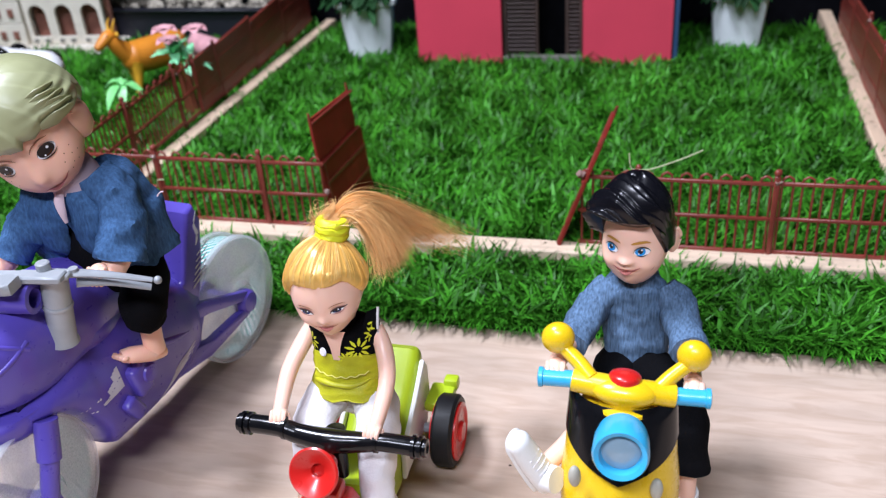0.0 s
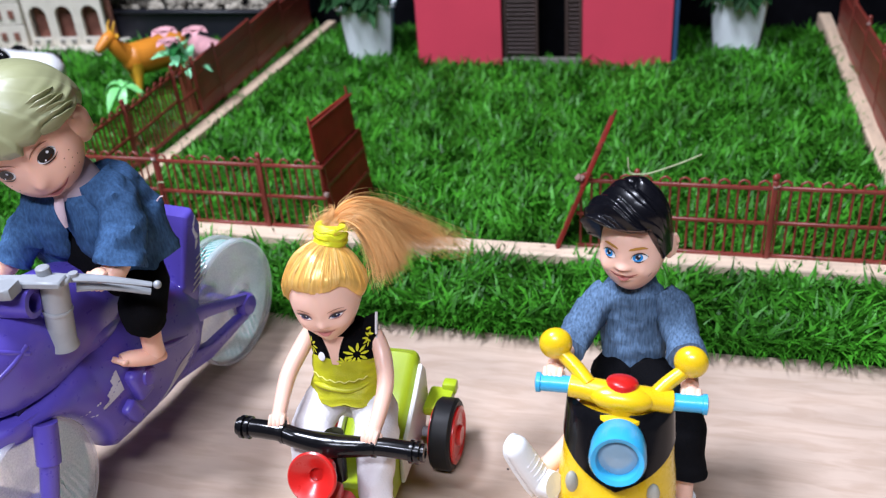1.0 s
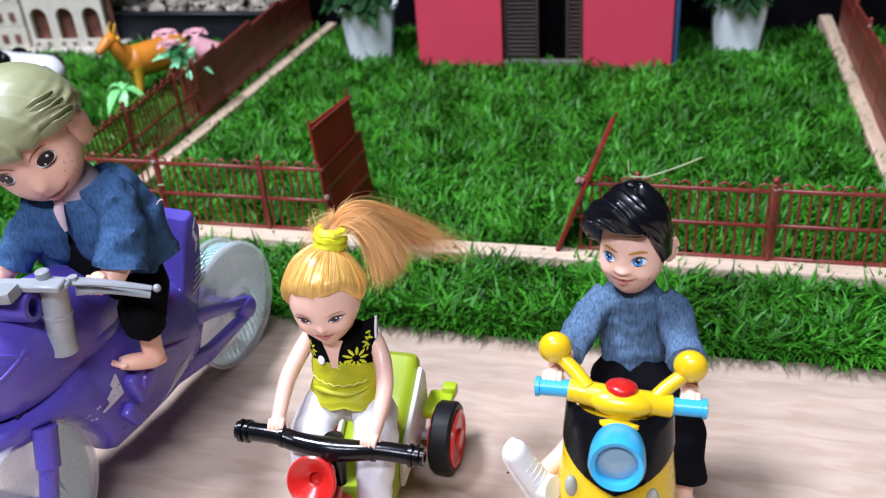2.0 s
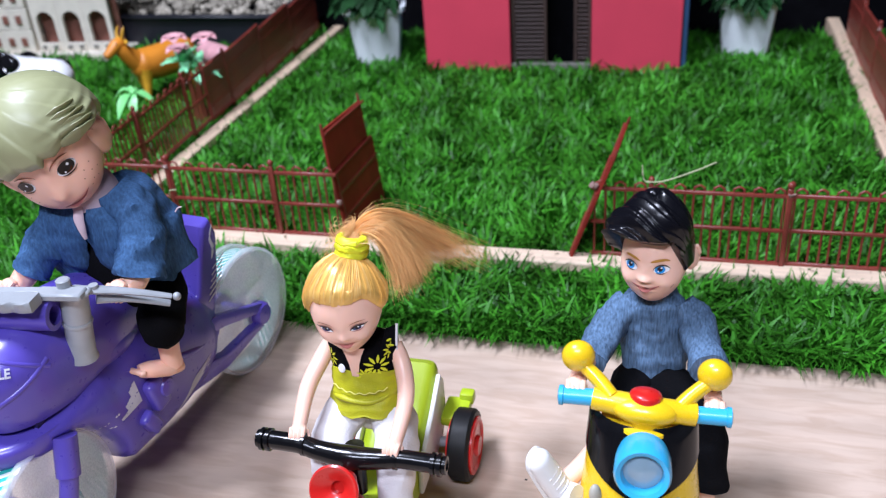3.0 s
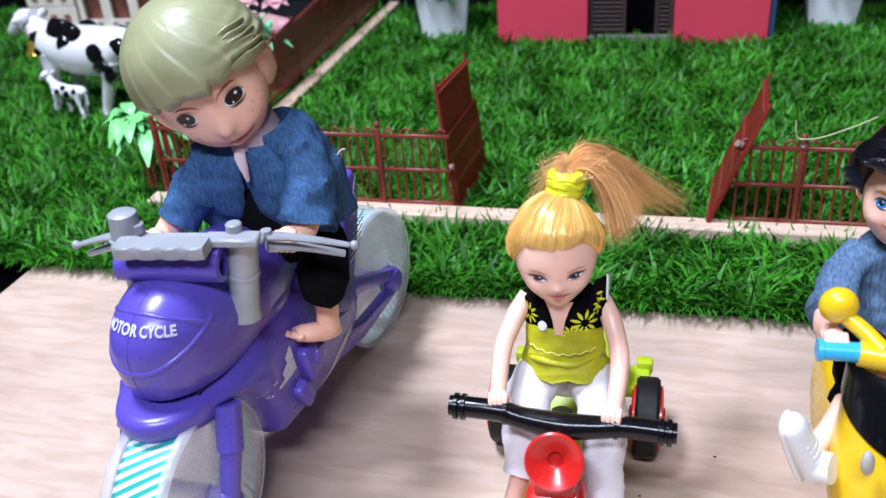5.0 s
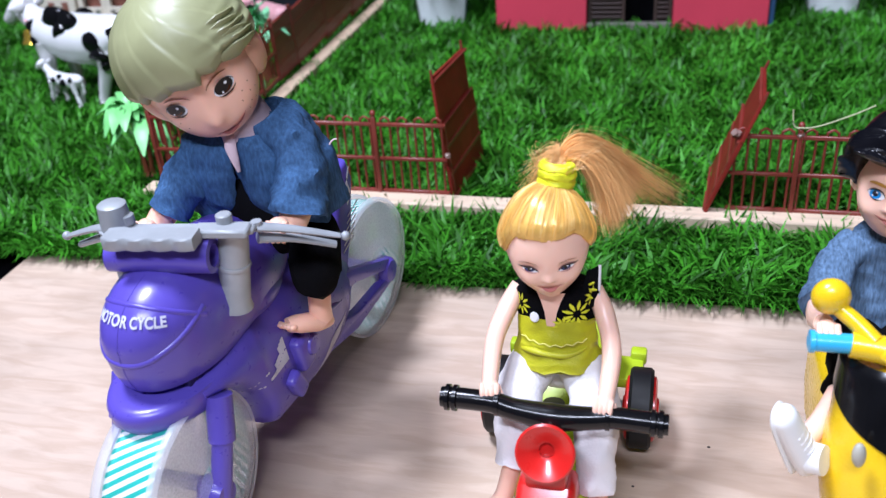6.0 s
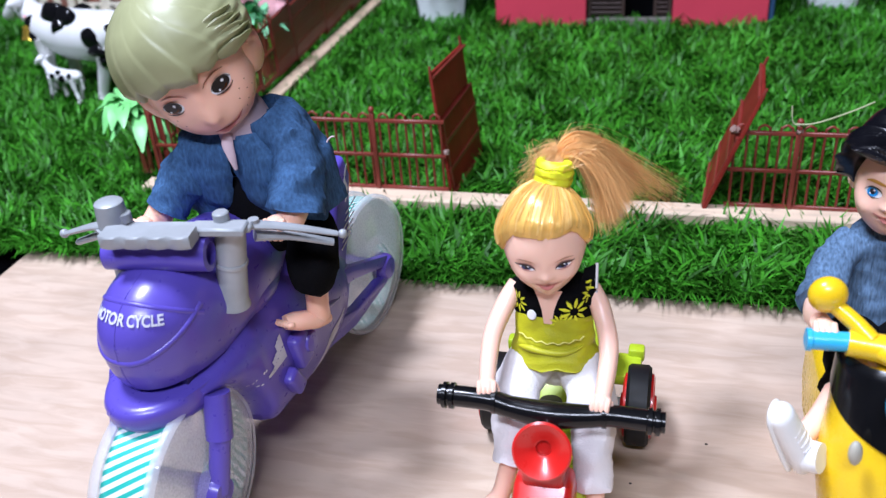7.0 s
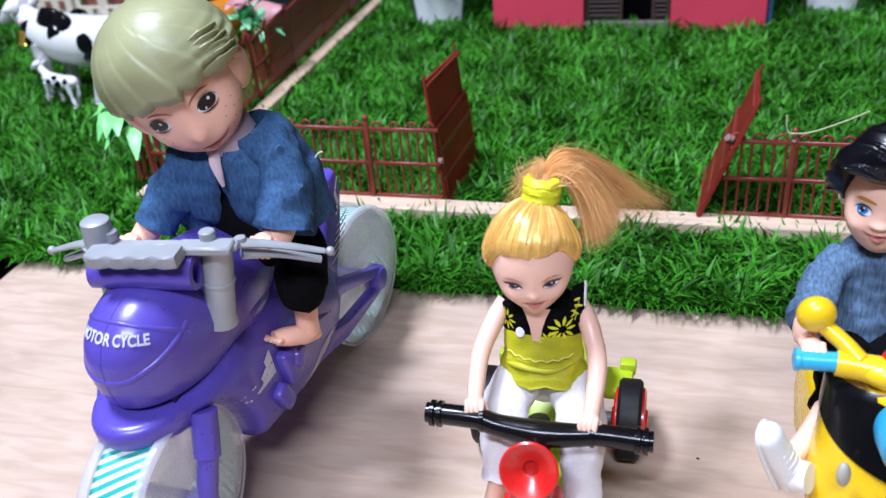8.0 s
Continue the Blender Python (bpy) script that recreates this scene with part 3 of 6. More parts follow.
one("gravel", s, "pale mixed gravel heaped in the black tray", "gravel", kind="stuff", at=pose(-0.60, 1.215, 0.004))

# ---- cream arcade building ----
cream = thing("toy_castle", pose(-0.752, 1.073, 0.004, 0, 0, 5), "cream plastic toy building with arched openings beside the lawn", "toy building")
hbox("plinth", -0.10, 0.098, -0.012, 0.09, 0, 0.011, CREAM, cream)
hbox("step", -0.035, 0.098, -0.026, -0.0125, 0, 0.006, CREAM, cream)
hbox("inner_wall", -0.03, 0.085, 0.02, 0.024, 0.012, 0.10, CREAM_DK, cream, "reddish inner wall behind the arches")


def arch_wall(x, w, parent):
    """One bay with a round-headed opening and a parapet."""
    hw, n = w * 0.33, 10
    outer = [(-w / 2, 0.0), (-hw, 0.0), (-hw, 0.040)]
    outer += [(-hw * math.cos(math.pi * k / n), 0.040 + hw * math.sin(math.pi * k / n)) for k in range(1, n)]
    outer += [(hw, 0.040), (hw, 0.0), (w / 2, 0.0), (w / 2, 0.085), (-w / 2, 0.085)]
    s = Shape()
    s.extr(outer, 0, 0.006, CREAM, 0.0004, 1, pose(x, 0.0, 0.0115, 0, 0, 90))
    bay = part("arch_bay", s, parent)
    s = Shape()
    s.box((x, -0.001, 0.017), (w * 0.72, 0.004, 0.011), CREAM, bev=0.0006)
    for q in (-0.22, 0.22):
        s.box((x + q * w, -0.0035, 0.017), (w * 0.16, 0.002, 0.004), DOORSILL, bev=0.0003)
    part("parapet", s, bay)


for k in range(3):
    arch_wall(-0.012 + 0.038 * k, 0.0378, cream)
for k in range(3):
    hbox("tower_wall", -0.10, -0.034, -0.004 + 0.0001 * k, 0.06, 0.0115 + 0.030 * k, 0.0405 + 0.030 * k, CREAM, cream)
    for x in (-0.087, -0.066, -0.047):
        hbox("window", x - 0.004, x + 0.004, -0.0062, -0.0045, 0.020 + 0.030 * k, 0.031 + 0.030 * k, CREAM_DK, cream, "small dark window", 0.0002)
hbox("roof_slab", -0.104, 0.10, -0.008, 0.09, 0.1022, 0.108, CREAM, cream)


# ---- animals of the toy farm ----
def beast(name, at, label, category, scale, coat, spots=None, horns=None, light=None, legs=(0.0, 0.0), spots_at=(), neck_up=0.9, bell=False, thin=1.0):
    """A moulded four-legged figure that faces -x; 1 unit of scale is its body's half length."""
    a = Shape()
    light = light or coat
    L = 1.0
    a.tube([(L, 0, 0.98), (0.85, 0, 1.08), (0.3, 0, 1.0), (-0.3, 0, 1.0), (-0.8, 0, 1.08), (-1.0, 0, 1.12)], [0.12, 0.36 * thin, 0.43 * thin, 0.42 * thin, 0.36 * thin, 0.2], coat, 18, 5)
    a.tube([(-0.75, 0, 1.12), (-1.05, 0, 1.12 + 0.30 * neck_up), (-1.3, 0, 1.12 + 0.62 * neck_up)], [0.30 * thin, 0.22 * thin, 0.18], coat, 14, 4)
    hz = 1.12 + 0.66 * neck_up
    a.tube([(-1.12, 0, hz + 0.08), (-1.35, 0, hz + 0.03), (-1.62, 0, hz - 0.14), (-1.78, 0, hz - 0.22)], [0.13, 0.19, 0.14, 0.09], coat, 14, 4)
    for q in (-1, 1):
        a.ell((-1.16, q * 0.24, hz + 0.10), (0.06, 0.15, 0.08), light, (0, 0, q * 20), 10, 6)
        if horns:
            a.tube([(-1.2, q * 0.09, hz + 0.14), (-1.18, q * 0.16, hz + 0.34), (-1.08, q * 0.14, hz + 0.52)], [0.05, 0.04, 0.015], horns, 8, 3)
        a.ell((-1.42, q * 0.15, hz + 0.08), (0.035, 0.02, 0.035), EYEDARK, seg=8, rings=6)
        for x, sw in ((-0.72, legs[0] * q), (0.72, legs[1] * q)):
            a.tube([(x, q * 0.2, 0.95), (x + sw * 0.4, q * 0.22, 0.55), (x + sw, q * 0.22, 0.10), (x + sw - 0.02, q * 0.22, 0.0)], [0.21 * thin, 0.12 * thin, 0.09, 0.11], light, 10, 4)
    a.tube([(0.98, 0, 1.1), (1.1, 0, 0.95), (1.1, 0, 0.55)], [0.05, 0.04, 0.05], coat, 8, 3)
    if coat is COWWHITE and scale > 0.03:
        a.ell((0.55, 0, 0.62), (0.16, 0.14, 0.12), PINK, seg=12, rings=8)
    for x, z, r, q in spots_at:
        i = a.ell((x, q * 0.30, z), (r, 0.135, r * 0.8), spots, (0, 0, 0), 14, 8)
        a.crumple(i, 0.05, 4)
    if bell:
        a.lathe([(0.0, 0.14), (0.09, 0.11), (0.12, -0.03), (0.16, -0.10), (0.0, -0.10)], GOLD, (-1.14, -0.14, 0.98), seg=14, cap=False)
        a.tube([(-1.0, -0.25, 1.3), (-1.12, 0, 1.08), (-1.0, 0.25, 1.3)], 0.03, PINK, 8, 4)
    a.v = [p * scale for p in a.v]
    return one(name, a, label, category, at=at)


beast("toy_cow", pose(-0.5900, 0.804, 0.012, 0, 0, -14), "white plastic toy cow with black patches and brass bell", "toy cow", 0.0580, COWWHITE, BLACK, None, None, (0.06, 0.30), [(0.58, 1.08, 0.24, -1), (0.66, 0.88, 0.19, -1.02), (0.72, 0.70, 0.14, -0.95), (-0.30, 1.32, 0.32, -0.68), (0.02, 1.32, 0.26, -0.74), (-0.12, 1.20, 0.18, -0.92), (-0.84, 1.20, 0.14, -0.66), (-0.78, 0.98, 0.15, -0.86), (0.93, 1.16, 0.22, -0.55), (0.75, 1.2, 0.26, 0.7), (-0.1, 1.2, 0.3, 0.8)], 0.42, True)
beast("toy_calf", pose(-0.6040, 0.779, 0.013, 0, 0, -18), "small white plastic toy calf with dark spots on the grass", "toy calf", 0.0225, COWWHITE, BLACK, None, None, (0.2, -0.2), [(0.2, 1.0, 0.2, -1), (-0.4, 1.05, 0.16, -1), (0.65, 1.15, 0.17, -0.8), (-0.05, 1.22, 0.14, -0.7), (0.66, 0.62, 0.10, -0.6)], 0.7, False, 0.75)
beast("toy_deer", pose(-0.5110, 0.9350, 0.013, 0, 0, 62), "orange-brown plastic toy deer with short antlers on the grass", "toy deer", 0.0375, DEER, None, DEER_LT, DEER_LT, (0.12, -0.1), (), 1.0, False, 1.2)

beast("toy_pig", pose(-0.4740, 0.9900, 0.013, 0, 0, 150), "dusty pink plastic toy pig on the grass behind the plants", "toy pig", 0.0270, PINK, None, None, None, (0.1, -0.1), (), 0.15, False, 1.15)


# ---- plastic palms and flowers ----
def palm(at, height, trunks, seed, label, fronds=8, length=0.026, pink=0, rise=(0.1, 0.7), droop=(0.7, 1.2), green=None, thick=1.0):
    rnd = random.Random(seed)
    p = thing("toy_palm", at, label, "toy plant", "plastic plants of the toy farm")
    s = Shape()
    s.ell((0, 0, 0.001), (0.006, 0.005, 0.002), PALM_TRUNK, seg=12, rings=6)
    part("base", s, p)
    for k in range(trunks):
        dx = (k - (trunks - 1) / 2) * 0.010
        h = height * (1 - 0.13 * k)
        s = Shape()
        s.tube([(dx * 0.5, 0, 0.0), (dx * 0.8, 0.001, h * 0.5), (dx * 1.3, 0, h)], [0.0024 * thick, 0.0016 * thick, 0.0014 * thick], PALM_TRUNK, 10, 4)
        trunk = part("trunk", s, p)
        for j in range(fronds):
            a = 6.283 * j / fronds + rnd.uniform(-0.2, 0.2)
            e = rnd.uniform(*rise)
            s = Shape()
            leaf(s, (dx * 1.3, 0, h), (math.cos(a) * math.cos(e), math.sin(a) * math.cos(e), math.sin(e)), length * rnd.uniform(0.85, 1.15), length * 0.19, green or PALM_LEAF, rnd.uniform(*droop))
            part("leaf", s, p)
    for k in range(pink):
        a = 6.283 * k / pink + 0.4
        c = Vector((math.cos(a) * 0.020, math.sin(a) * 0.016, height + rnd.uniform(0.010, 0.034)))
        s = Shape()
        for j in range(6):
            b = 6.283 * j / 6
            leaf(s, c, (math.cos(b), math.sin(b), 0.7), 0.018, 0.0075, PINK, 0.6)
        s.ell(c, (0.003, 0.003, 0.003), PINK, seg=10, rings=6)
        part("flower", s, p, "dusty pink flower")
    return p


palm(pose(-0.4350, 0.634, 0.010), 0.058, 2, 4, "small bright green plastic palm with two rust-brown trunks", 13, 0.034, 0, (0.1, 1.2), (0.6, 1.1))
palm(pose(-0.4440, 0.766, 0.012), 0.060, 1, 7, "small bright green plastic palm behind the side fence", 7, 0.027, 0, (0.3, 1.0))
palm(pose(-0.4290, 0.8560, 0.012), 0.062, 2, 9, "green plastic plant with dusty pink flowers beside the side fence", 11, 0.028, 3, (0.2, 1.4), (0.1, 0.7), MINT, 2.2)

# pale dry strands caught on the fence and the lawn
for pts in (((0.048, FY - 0.003, 0.078), (0.060, FY - 0.006, 0.080), (0.080, FY - 0.002, 0.0865), (0.094, FY + 0.004, 0.091)), ((0.046, FY - 0.003, 0.090), (0.048, FY - 0.004, 0.079), (0.056, FY - 0.004, 0.078)), ((-0.3135, 0.597, 0.052), (-0.309, 0.592, 0.060), (-0.302, 0.590, 0.062))):
    s = Shape()
    s.tube(pts, 0.0005, STRAW, 6, 5)
    one("dry_strand", s, "thin pale dry strand caught on the fence", "strand", "dry strands on the fence")


# ---- tools for dolls ----
def toward(az, el):
    """A direction from the head's middle; 0, 0 is the face (-y), az turns to +x."""
    a, e = radians(az), radians(el)
    return Vector((math.sin(a) * math.cos(e), -math.cos(a) * math.cos(e), math.sin(e)))


class Head:
    """An oval head in its own frame, facing -y; bumps are round (az, el, width, height) or oval (az, el, width, tallness, height)."""

    def __init__(self, shape, radii, bumps, jaw=0.0):
        self.s, self.r, self.jaw = shape, radii, jaw
        self.b = [(toward(c[0], c[1]), c[2], c[3]) for c in bumps if len(c) == 4]
        self.ovals = [c for c in bumps if len(c) == 5]

    def at(self, d, off=0.0):
        k = 1 / math.sqrt(sum((d[i] / self.r[i]) ** 2 for i in range(3)))
        for c, w, h in self.b:
            k += h * math.exp(-(d.angle(c) / radians(w)) ** 2)
        az, el = math.degrees(math.atan2(d.x, -d.y)), math.degrees(math.asin(max(-1, min(1, d.z))))
        for a, e, wa, we, h in self.ovals:
            k += h * math.exp(-((az - a) / wa) ** 2 - ((el - e) / we) ** 2)
        p = d * (k + off)
        if d.z < 0:
            p.x *= 1 - self.jaw * (-d.z) ** 1.3
        return p

    def skin(self, mat, seg=56, rings=40):
        rows = []
        for i in range(rings + 1):
            el = max(min(-90 + 180 * i / rings, 89.5), -89.5)
            rows.append([self.at(toward(360 * j / seg, el)) for j in range(seg)])
        return self.s.grid(rows, mat, True, True)

    def patch(self, az, el, w, hu, hl, mat, off=0.0002, rot=0, n=20, p=1.0):
        """A painted patch with its own half width and heights, in degrees."""
        rows = []
        c, q = math.cos(radians(rot)), math.sin(radians(rot))
        for k in range(5):
            row = []
            for j in range(n):
                a = 2 * math.pi * j / n
                sy = math.sin(a)
                u = w * math.cos(a) * k / 4
                v = (hu if sy > 0 else hl) * (abs(sy) ** p) * (1 if sy > 0 else -1) * k / 4
                row.append(self.at(toward(az + u * c - v * q, el + u * q + v * c), off))
            rows.append(row)
        self.s.grid(rows, mat, True)

    def stripe(self, pts, w, mat, off=0.0003):
        """A painted line through (az, el) points, thin at its ends."""
        line = []
        for i in range(len(pts) - 1):
            p0, p1, p2, p3 = pts[max(i - 1, 0)], pts[i], pts[i + 1], pts[min(i + 2, len(pts) - 1)]
            for k in range(6):
                t = k / 6
                line.append([0.5 * (2 * b + (c - a) * t + (2 * a - 5 * b + 4 * c - e) * t * t + (3 * b - a - 3 * c + e) * t ** 3) for a, b, c, e in zip(p0, p1, p2, p3)])
        line.append(pts[-1])
        rows = [[], [], [], [], []]
        for i, (a, e) in enumerate(line):
            k = w * max(0.12, math.sin(math.pi * (i + 0.5) / len(line)) ** 0.7)
            for row, f in zip(rows, (1, 0.5, 0, -0.5, -1)):
                row.append(self.at(toward(a, e + k * f), off))
        self.s.grid(rows, mat)

    def cap(self, line, thick, mat, seg=300, rings=46, droop=0.0):
        """Moulded hair above the hairline line(az); thick(az, el, t) is its depth, t runs from hairline to crown."""
        rows = []
        for i in range(rings + 1):
            t = (i / rings) ** 1.25
            row = []
            for j in range(seg):
                az = -180 + 360 * j / seg
                low = line(az)
                el = low + (89.6 - low) * t
                k = thick(az, el, t)
                row.append(self.at(toward(az, el), k) - Vector((0, 0, droop * max(0, k - 0.002) * max(0, math.cos(radians(az * 0.8))))))
            rows.append(row)
        rows.insert(0, [self.at(toward(-180 + 360 * j / seg, line(-180 + 360 * j / seg) + 3), -0.0006) for j in range(seg)])
        return self.s.grid(rows, mat, True, True)


def saw(x):
    """Overlapping locks: a slow rise and a short fall over each unit."""
    x %= 1
    return x / 0.84 if x < 0.84 else (1 - x) / 0.16


def arm(s, pts, rad, mat):
    s.tube(pts, rad, mat, 12, 5)


def hand(s, c, m, r, mat):
    """A small moulded hand with a thumb and finger grooves, closed over a bar that runs along x of m."""
    old = s.mx
    s.mx = old @ Matrix.Translation(c) @ m
    s.ell((0, 0.1 * r, 0.25 * r), (0.85 * r, 0.9 * r, 0.75 * r), mat, seg=14, rings=10)
    for k in range(4):
        x = (-0.6 + 0.4 * k) * r
        s.tube([(x, 0.1 * r, 0.7 * r), (x, -0.75 * r, 0.45 * r), (x, -0.95 * r, -0.25 * r)], [0.27 * r, 0.25 * r, 0.18 * r], mat, 8, 3)
    s.tube([(0.7 * r, 0.2 * r, 0.2 * r), (1.0 * r, -0.4 * r, -0.1 * r)], [0.28 * r, 0.2 * r], mat, 8, 3)
    s.mx = old


# ---- purple toy motorcycle ----
moto = thing("toy_motorcycle", pose(-0.2120, 0.37, 0, 0, 0, -8.3), "purple plastic toy motorcycle with clear wheels standing on the plywood board", "toy motorcycle")


def striped_tread(r, w, n=104):
    """Tape round a wheel: slanted stripes, one after another."""
    s = Shape()
    verts = [(-w / 2 + w * i / 4, r * math.cos(2 * math.pi * (k - 6 * i / 4) / n), r * math.sin(2 * math.pi * (k - 6 * i / 4) / n)) for i in range(5) for k in range(n)]
    faces = [(i * n + k, i * n + (k + 1) % n, (i + 1) * n + (k + 1) % n, (i + 1) * n + k) for i in range(4) for k in range(n)]
    s.add(verts, faces, TAPE_A)
    s.mats.append(TAPE_B)
    s.fm = [f[0] % n % 2 for f in faces]
    return s


TAPE_A = material("white_tape", (0.78, 0.82, 0.80), 0.35, var=0.04)
TAPE_B = material("teal_tape", (0.03, 0.40, 0.34), 0.35, var=0.06)


def moto_wheel(x, y, z, r, w, parent, steer=0):
    s = Shape()
    for q in (-1, 1):
        prof = [(0.0, 0.0075), (0.010, 0.0075), (0.013, 0.0045), (r * 0.72, 0.0035), (r * 0.9, 0.0020), (r, 0.0), (r, -0.0022), (r * 0.9, -0.0006), (r * 0.72, 0.0010), (0.012, 0.002)]
        s.lathe([(a, b) for a, b in prof], CLEAR, (q * (w / 2 + 0.0015), 0, 0), (0, 90 * q, 0), 48, False)
    wheel = part("wheel", s, parent, "frosted clear plastic wheel")
    wheel.location = (x, y, z)
    wheel.rotation_euler = (0, 0, radians(steer))
    for q in (-1, 1):
        s = Shape()
        s.lathe([(r * 0.955, 0.0016), (r * 0.985, 0.0022), (r * 1.002, 0.0012), (r * 1.002, -0.0026), (r * 0.975, -0.0030)], CLEAR_RIM, (q * (w / 2 + 0.0015), 0, 0), (0, 90 * q, 0), 56, False)
        part("rim", s, wheel, "clear raised rim")
    t = part("tape", striped_tread(r - 0.0025, w), wheel, "teal and white striped tape")
    s = Shape()
    s.lathe([(0.0035, -w / 2 - 0.008), (0.0035, w / 2 + 0.008)], PURPLE, rot=(0, 90, 0), seg=16)
    part("axle", s, wheel, "purple axle")
    s = Shape()
    for k in range(5):
        s.box((0, 0.018 * math.cos(k * 1.2566), 0.018 * math.sin(k * 1.2566)), (w * 0.7, 0.0016, 0.028), CLEAR, rot=(90 + math.degrees(k * 1.2566) - 90 + 90, 0, 0))
    part("spoke", s, wheel)
    return wheel


moto_wheel(0.0040, -0.077, 0.0405, 0.0405, 0.022, moto, 5)
moto_wheel(0.0, 0.1015, 0.0410, 0.0410, 0.013, moto)


def along(stations, y):
    """Smooth values between stations (y, value, value, ...)."""
    k = 0
    while k < len(stations) - 2 and y > stations[k + 1][0]:
        k += 1
    a, c = stations[k], stations[k + 1]
    t = max(0, min(1, (y - a[0]) / (c[0] - a[0])))
    t = t * t * (3 - 2 * t) * 0.5 + t * 0.5
    return [p + (q - p) * t for p, q in zip(a[1:], c[1:])]


# half width, top and underside of the body along its length
HULL = [(-0.070, 0.0225, 0.0885, 0.0815), (-0.060, 0.0250, 0.0900, 0.0790), (-0.050, 0.0258, 0.0925, 0.0725), (-0.041, 0.0264, 0.0960, 0.0620), (-0.0345, 0.0268, 0.0980, 0.0490), (-0.0300, 0.0268, 0.0990, 0.0345), (-0.0260, 0.0268, 0.1000, 0.0315), (-0.005, 0.0264, 0.1010, 0.0305), (0.015, 0.0256, 0.0980, 0.0305), (0.035, 0.0238, 0.0940, 0.0320), (0.050, 0.0210, 0.0880, 0.0370), (0.060, 0.0180, 0.0790, 0.0480)]


def hull_x(y, z, off=0.0):
    """The half width of the body at a place on its side."""
    w, zt, zb = along(HULL, y)
    v = max(-0.98, min(0.98, (z - (zt + zb) / 2) / ((zt - zb) / 2)))
    return w * (1 - abs(v) ** 3.6) ** (1 / 3.6) * (1 - 0.16 * max(0, v)) + off


s = Shape()
rows = []
for i in range(66):
    y = -0.070 + 0.130 * i / 65
    w, zt, zb = along(HULL, y)
    ring = []
    for j in range(56):
        a = 2 * math.pi * j / 56
        c, q = math.cos(a), math.sin(a)
        v = abs(q) ** (2 / 3.6) * (1 if q > 0 else -1)
        ring.append((w * abs(c) ** (2 / 3.6) * (1 if c > 0 else -1) * (1 - 0.16 * max(0, v)), y, (zt + zb) / 2 + (zt - zb) / 2 * v))
    rows.append(ring)
s.grid(rows, PURPLE, True, True)
part("body", s, moto, "", 50)
s = Shape()
s.ell((0, -0.020, 0.0975), (0.0215, 0.036, 0.0150), PURPLE, (-6, 0, 0), 32, 20)
part("tank", s, moto)
# a raised crease that runs back along each flank
for q in (-1, 1):
    s = Shape()
    s.tube([(q * hull_x(y, z, -0.0006), y, z) for y, z in ((-0.022, 0.0860), (-0.006, 0.0800), (0.010, 0.0720), (0.026, 0.0650), (0.042, 0.0600))], [0.0005, 0.0016, 0.0022, 0.0020, 0.0006], PURPLE, 12, 5)
    part("flank_rib", s, moto)


def visor_at(u, v, off=0.0, back=0.040):
    """The rounded front cowl: u across, v up, both -1 to 1."""
    a, e = u * 1.35, v * 1.25
    d = (math.sin(a) * math.cos(e), -math.cos(a) * math.cos(e), math.sin(e))
    x, y, z = [abs(c) ** p * (1 if c > 0 else -1) for c, p in zip(d, (0.90 if d[1] < 0 else 0.90 - 0.22 * d[1], 0.90, 0.90))]
    y *= 0.040 if y < 0 else back
    return Vector((x * (0.0233 + off) - 0.0004, y + (off if y > 0 else -off) - 0.0455, 0.1085 + z * ((0.0262 if z > 0 else 0.0350) + off)))


s = Shape()
rows = []
for i in range(33):
    v = -1.25 + 2.5 * i / 32
    row = [visor_at(2 * math.pi * (-0.5 + j / 64) / 1.35, v, 0.0, 0.068) for j in range(64)]
    for p in row:
        p.z = max(p.z, 0.0905 + 0.12 * max(0, p.y + 0.052))
    rows.append(row)
s.grid(rows, PURPLE, True, True)
cowl = part("front_cowl", s, moto, "rounded purple front cowl with white lettering", 40)
s = Shape()
s.tube([visor_at(-0.95 + 1.9 * k / 12, 0.62 - 0.42 * abs(-1 + 2 * k / 12) ** 2.2, -0.0008) for k in range(13)], 0.0014, PURPLE, 12, 3)
s.tube([visor_at(-0.95 + 1.9 * k / 12, -0.04 + 0.36 * abs(-1 + 2 * k / 12) ** 2.4, -0.0008) for k in range(13)], 0.0015, PURPLE, 12, 3)
s.tube([visor_at(0.0, 0.95 - 1.72 * k / 12, -0.00012) for k in range(13)], 0.00045, PURPLE, 6, 2)
part("ridge", s, cowl)

# lettering bent over the cowl
font = bpy.data.curves.new("lettering", "FONT")
font.body, font.align_x, font.size, font.offset = "MOTOR CYCLE", "CENTER", 1.0, 0.034
ob = bpy.data.objects.new("lettering", font)
me = bpy.data.meshes.new_from_object(ob)
half = max(v.co.x for v in me.vertices)
for v in me.vertices:
    u = v.co.x / half * 0.50
    v.co = visor_at(u + 0.075, 0.385 + v.co.y * 0.175 - 0.20 * u * u - 0.05 * u, 0.0004)
me.materials.append(WHITE_INK)
lt = new("lettering", me)
lt.parent = cowl
tagged(lt, "white capital lettering")
bpy.data.objects.remove(ob)

# mudguard lip under the cowl
s = Shape()
top, bot = [], []
for k in range(25):
    a = math.pi * k / 24
    x, y = -0.0228 * math.cos(a), -0.056 - 0.0368 * math.sin(a) ** 0.9
    top.append((x, y))
rows = []
for f, z in ((0.02, 0.0880), (0.88, 0.0880), (0.97, 0.0872), (1.01, 0.0845), (1.0, 0.0800), (0.94, 0.0766), (0.84, 0.0752), (0.5, 0.0752)):
    rows.append([(x * f, -0.056 + (y + 0.056) * f, z) for x, y in top])
s.grid(rows, PURPLE)
s.box((0, -0.046, 0.0830), (0.040, 0.026, 0.012), PURPLE, bev=0.003, seg=2)
part("front_mudguard", s, moto, "purple mudguard lip", 50)
